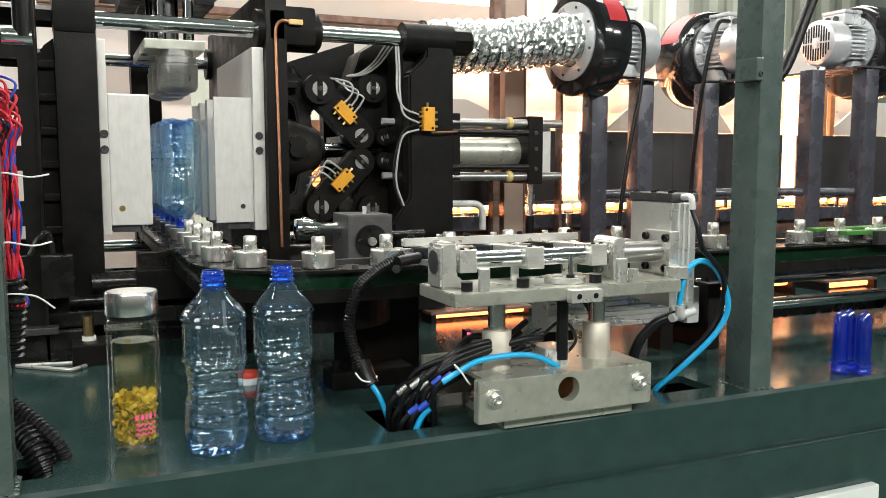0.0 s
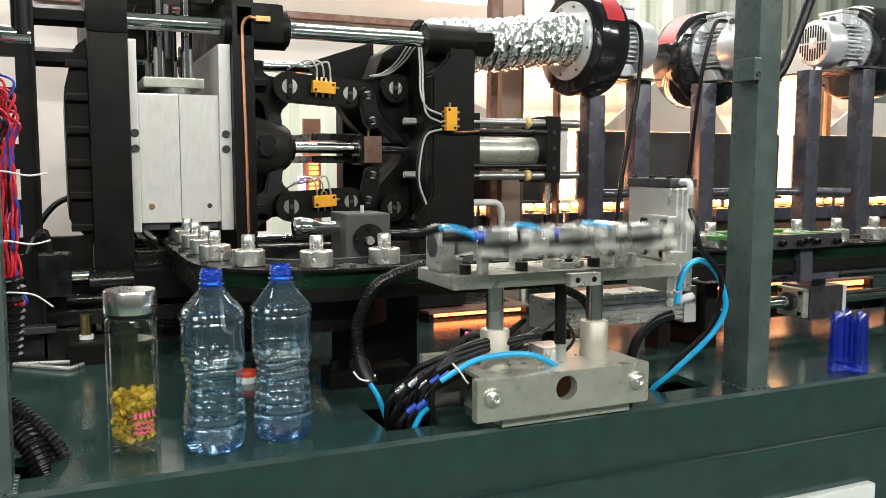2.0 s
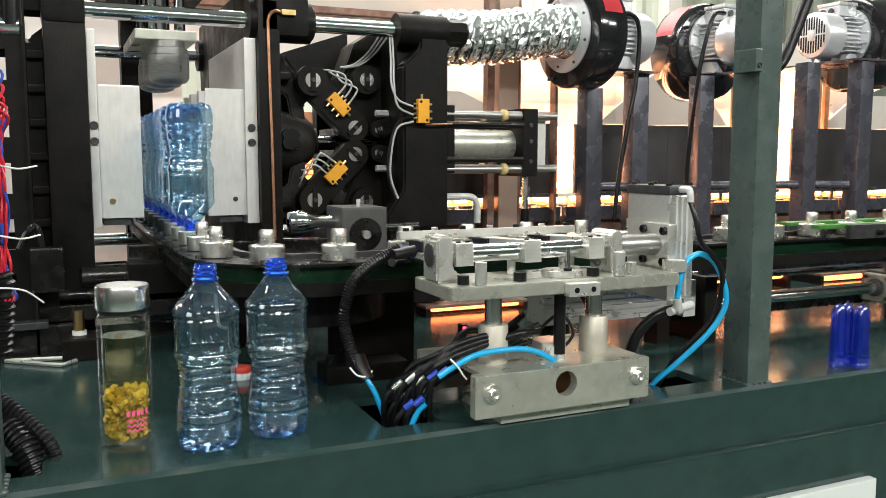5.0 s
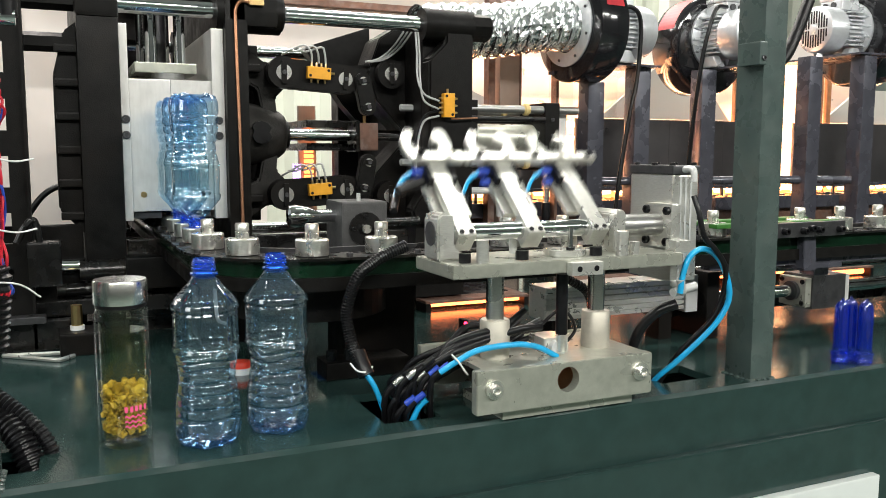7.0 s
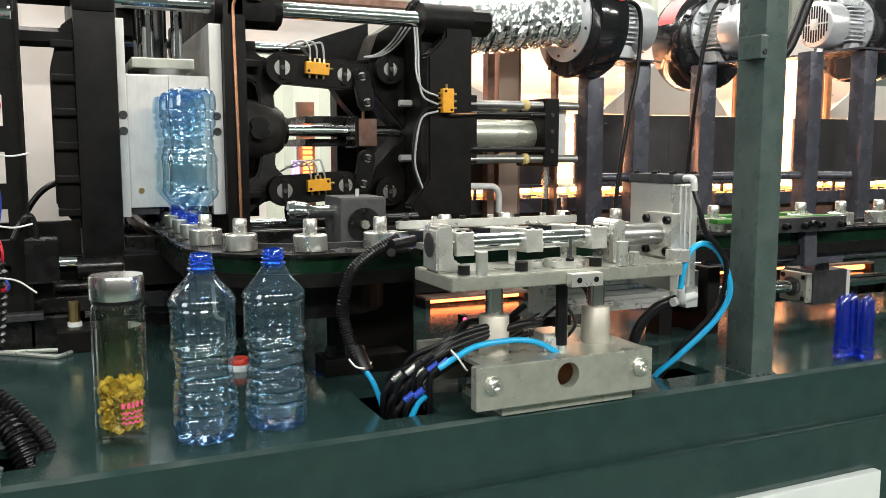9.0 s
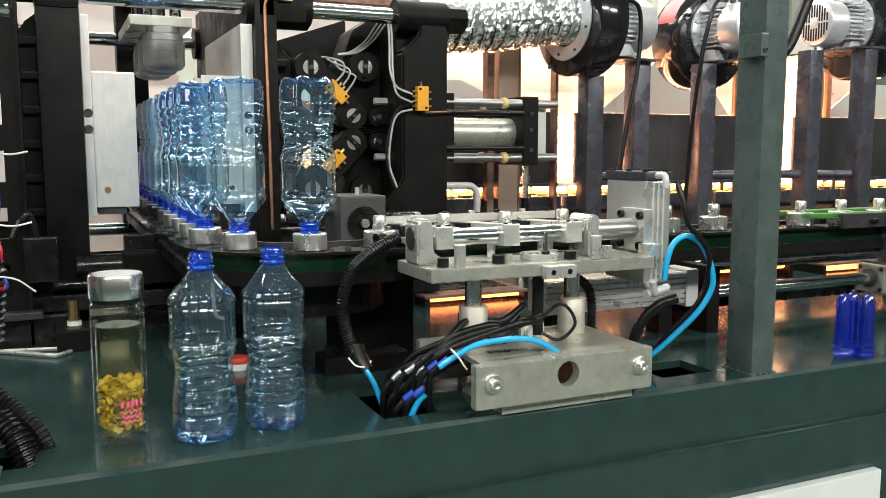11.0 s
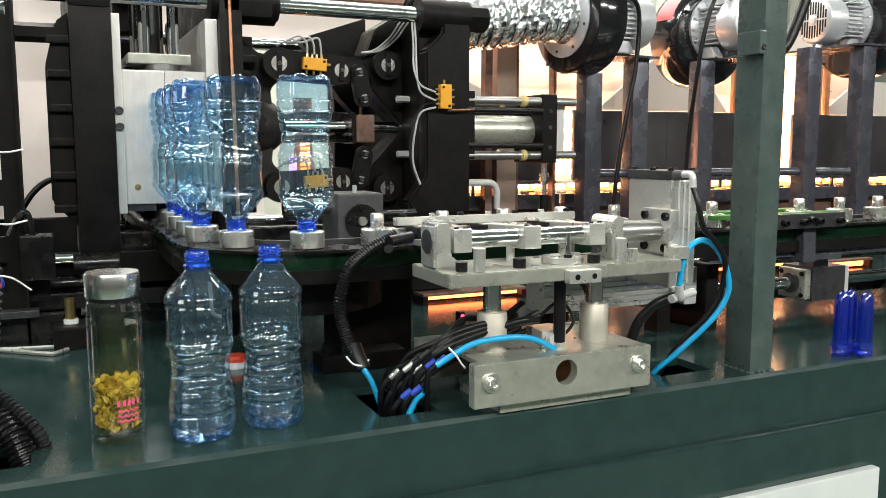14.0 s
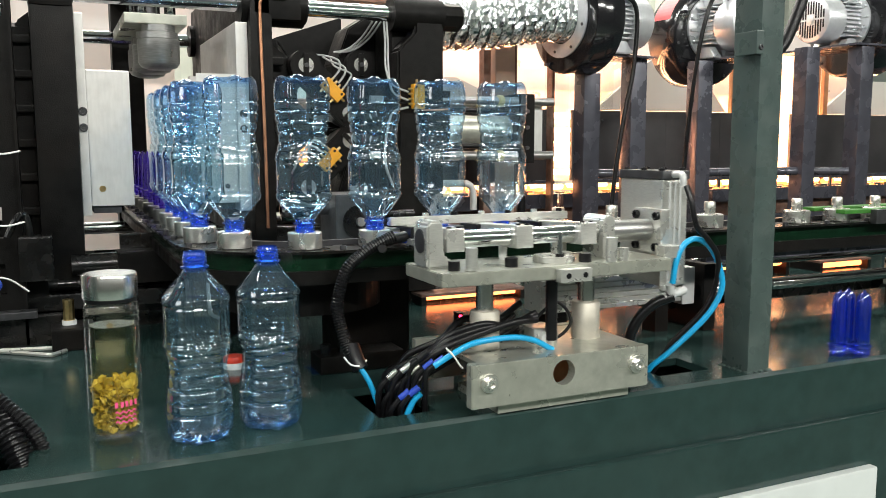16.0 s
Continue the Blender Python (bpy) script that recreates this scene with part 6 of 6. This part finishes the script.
# ---- slide rails and shuttle at the front run ----
def slide_rails():
    r = thing("slide_rails", "chromed slide rails under the chain", "rails")
    part("rail", rod(bm_new(), (0.6, 0.3, 0.976), (1.9, 0.3, 0.976), 0.0125, 24), CHROME, r, "chromed round rail", True)
    part("rail", rod(bm_new(), (0.6, 0.44, 1.004), (1.9, 0.44, 1.004), 0.0125, 24), CHROME, r, "chromed round rail", True)
    part("rail_bed", box(bm_new(), 0.55, 1.9, 0.36, 0.42, 0.93, 0.965, 0.003), OILY, r)
    for x in (0.6, 1.75):
        part("rail_support", box(bm_new(), x, x + 0.03, 0.28, 0.46, TOP, 1.03, 0.003), BLACK, r)
    part("frame_bar", box(bm_new(), 0.54, 1.9, 0.21, 0.235, 1.045, 1.074, 0.002), OVEN, r, "dark painted bar under the chain")
    return r


slide_rails()


def shuttle():
    """Drawn at its left end; it goes 3 pitches to the right with the chain."""
    s = thing("chain_shuttle", "dark steel chain shuttle with green cover and bolts", "shuttle")
    part("bearing_block", box(bm_new(), 0.859, 0.951, 0.262, 0.34, 0.94, 1.01, 0.002), DARKSTEEL, s, "dark steel slide block")
    fl = part("bearing_flange", box(bm_new(), 0.842, 0.8585, 0.266, 0.335, 0.945, 1.005, 0.002), STEEL, s)
    for y, z in ((0.274, 0.953), (0.274, 0.997), (0.327, 0.997)):
        part("screw", screw(bm_new(), (0.842, y, z), (-1, 0, 0), 0.005, 0.003), RUBBER, fl)
    part("bearing_nose", rod(bm_new(), (0.834, 0.3, 0.976), (0.842, 0.3, 0.976), 0.02, 20), DARKSTEEL, s, smooth=True)
    part("end_ring", box(bm_new(), 0.9515, 0.966, 0.266, 0.336, 0.946, 1.008, 0.002), GREYFIT, s)
    part("arm", prism(bm_new(), [(0.745, 1.036), (0.778, 1.036), (0.774, 1.103), (0.743, 1.103)], 0.185, 0.205, 0.001), OVEN, s)
    part("arm_foot", box(bm_new(), 0.745, 0.87, 0.2055, 0.262, 1.036, 1.046, 0.001), OVEN, s)
    part("arm_lug", box(bm_new(), 0.86, 0.9, 0.2625, 0.3, 1.0105, 1.046, 0.001), OVEN, s)
    bar = part("side_bar", box(bm_new(), 0.6, 0.832, 0.17, 0.184, 1.103, 1.1305, 0.0015), DARKSTEEL, s, "dark bar with a row of bolts")
    for x, z in ((0.675, 1.115), (0.7218, 1.115), (0.7405, 1.119), (0.7608, 1.116), (0.8142, 1.115)):
        part("bolt", screw(bm_new(), (x, 0.17, z), (0, -1, 0), 0.0062, 0.012), RUBBER, bar)
    part("cover", box(bm_new(), 0.53, 0.832, 0.1845, 0.206, 1.1235, 1.1315, 0.002), GREEN, s, "green painted cover strip")
    part("cover", box(bm_new(), 0.53, 0.832, 0.2585, 0.286, 1.1235, 1.1315, 0.002), GREEN, s, "green painted cover strip")
    part("cover_end", box(bm_new(), 0.535, 0.545, 0.207, 0.258, 1.1, 1.106, 0.001), GREEN, s)
    return s


shuttle_unit = shuttle()


# ---- the hall ----
def hall():
    tagged(part("floor", box(bm_new(), -9, 10, -7, 9, -0.1, 0.0), FLOORM, None), "painted grey-green workshop floor", "floor", kind="structure")
    w = thing("wall_north", "pale green-grey corrugated steel wall", "wall", kind="structure")
    bm = bm_new()
    n = 190
    pr = None
    for i in range(n + 1):
        x = -9 + 19 * i / n
        y = 8.0 + (0.05 if (i // 2) % 2 else 0.0)
        q = [bm.verts.new((x, y, 0)), bm.verts.new((x, y, 5.2))]
        if pr:
            bm.faces.new((pr[0], q[0], q[1], pr[1]))
        pr = q
    part("cladding", bm, WALLM, w)
    # the other walls and the roof take the darkened cladding
    tagged(part("wall_south", box(bm_new(), -9, 10, -7.1, -7, 0, 5.2), WALLD, None), "green-grey steel wall, darkened to dim the hall", "wall", kind="structure")
    tagged(part("wall_west", box(bm_new(), -9.1, -9, -7, 9, 0, 5.2), WALLD, None), "green-grey steel wall, darkened to dim the hall", "wall", kind="structure")
    tagged(part("wall_east", box(bm_new(), 10, 10.1, -7, 9, 0, 5.2), WALLD, None), "green-grey steel wall, darkened to dim the hall", "wall", kind="structure")
    tagged(part("ceiling", box(bm_new(), -9, 10, -7, 9, 5.2, 5.3), WALLD, None), "steel workshop roof, darkened to dim the hall", "ceiling", kind="structure")
    for x in (-4, 1.2, 6.4):
        p = thing("roof_post", "pale steel hall column by the far wall", "column", "hall columns")
        part("post", box(bm_new(), x, x + 0.2, 7.6, 7.8, 0, 5.2), HOOD, p)
    # glowing panes added on the far wall as extra light
    for x in (-6.2, -2.4, 2.6):
        g = thing("window_1", "bright glowing pane added in the far wall", "window", kind="structure")
        part("pane", box(bm_new(), x, x + 1.5, 7.96, 7.98, 2.3, 3.6), PANEGLOW, g)
        part("window_frame", box(bm_new(), x + 0.72, x + 0.78, 7.93, 7.955, 2.3, 3.6), HOOD, g)


hall()


# ---- movement ----
def link_pose(x0, z0, x1, z1, y):
    return pose(x0, y, z0, 0, -math.degrees(math.atan2(z1 - z0, x1 - x0)), 0)


def sparse(rows):
    """Leave out the rows within a rest."""
    out = []
    for i, r in enumerate(rows):
        if 0 < i < len(rows) - 1 and rows[i - 1][1] == r[1] == rows[i + 1][1]:
            continue
        out.append(r)
    return out


def meet(x0, z0, r0, x1, z1, r1, s):
    """The elbow of two bars of length r0 and r1 between two pins; s: to which side it bends."""
    dx, dz = x1 - x0, z1 - z0
    d = math.hypot(dx, dz)
    a = (r0 * r0 - r1 * r1 + d * d) / (2 * d)
    h = math.sqrt(max(0.0, r0 * r0 - a * a))
    return x0 + a * dx / d + s * h * dz / d, z0 + a * dz / d - s * h * dx / d


def motions():
    closing = sparse(CLOSE)
    walk(frame_unit, [(t, pose(-0.06 * (1 - v), 0, 0)) for t, v in closing])
    walk(platen_unit, [(t, pose(0.063 * (1 - v), 0, 0)) for t, v in closing])
    walk(head_unit, [(t, pose(0.1 * (1 - v), 0, 0)) for t, v in closing])
    walk(base_unit, [(t, pose(0, 0, -0.078 * v)) for t, v in closing])
    for s, a, b, c in LINKS:
        ra, rb, rc = [], [], []
        for t, v in closing:
            ax, az = -0.079 + 0.063 * (1 - v), ZC + s * 0.131
            bx, bz = 0.176 - 0.06 * (1 - v), ZC + s * 0.139
            ex, ez = meet(ax, az, 0.143, bx, bz, 0.1135, s)
            ra.append((t, link_pose(ax, az, ex, ez, 0.858)))
            rb.append((t, link_pose(bx, bz, ex, ez, 0.905)))
            cx, cz = 0.113 + 0.08 * (1 - v), ZC + s * 0.062 - s * 0.02 * (1 - v)
            mx, mz = ex + (0.04 if v > 0.99 else 0.04 - 0.02 * (1 - v)), ez - s * 0.012
            rc.append((t, link_pose(cx, cz, mx, mz, 0.846)))
        walk(a, ra)
        walk(b, rb)
        walk(c, rc)
    walk(carriage, [(t, pose(0, 0.065 * u, 0.022 * v)) for (t, v), (_, u) in zip(LIFT, SLIDE)])
    walk(slide_block, [(t, pose(0, 0.065 * u, 0)) for t, u in sparse(SLIDE)])
    for ob in followers:
        walk(ob, [(t, pose(0, 0.038 * u, 0.006 * u)) for t, u in sparse(SLIDE)])
    foot = Vector((-0.152, 0.135, 0.955))
    for ob in swingers:
        walk(ob, [(t, Matrix.Translation(foot) @ pose(0, 0, 0, 0, -13 * (1 - v), 0) @ Matrix.Translation(-foot)) for t, v in sparse(SWING)])
    walk(swing, [(t, pose(0, PX, PZ, -2.5 + 182.5 * v, 0, 0)) for t, v in sparse(SWING)])
    walk(shuttle_unit, [(t, pose(3 * PITCH * v, 0, 0)) for t, v in sparse(SHUTTLE)])
    index = sparse(INDEX)
    for c, s in carriers:
        rows = []
        for t, v in index:
            x, y, a = chain_at(s - v)
            rows.append((t, pose(x, y, CH_Z, 0, 0, a)))
        walk(c, rows)
    for b, s, kind in riders:
        rows = []
        for t, v in index:
            x, y, a = chain_at(s - v)
            if kind == "bottle":
                rows.append((t, pose(x, y, CH_Z + 0.248, 180, 0, a)))
            else:
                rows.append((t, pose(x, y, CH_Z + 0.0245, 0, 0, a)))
        walk(b, rows)


motions()
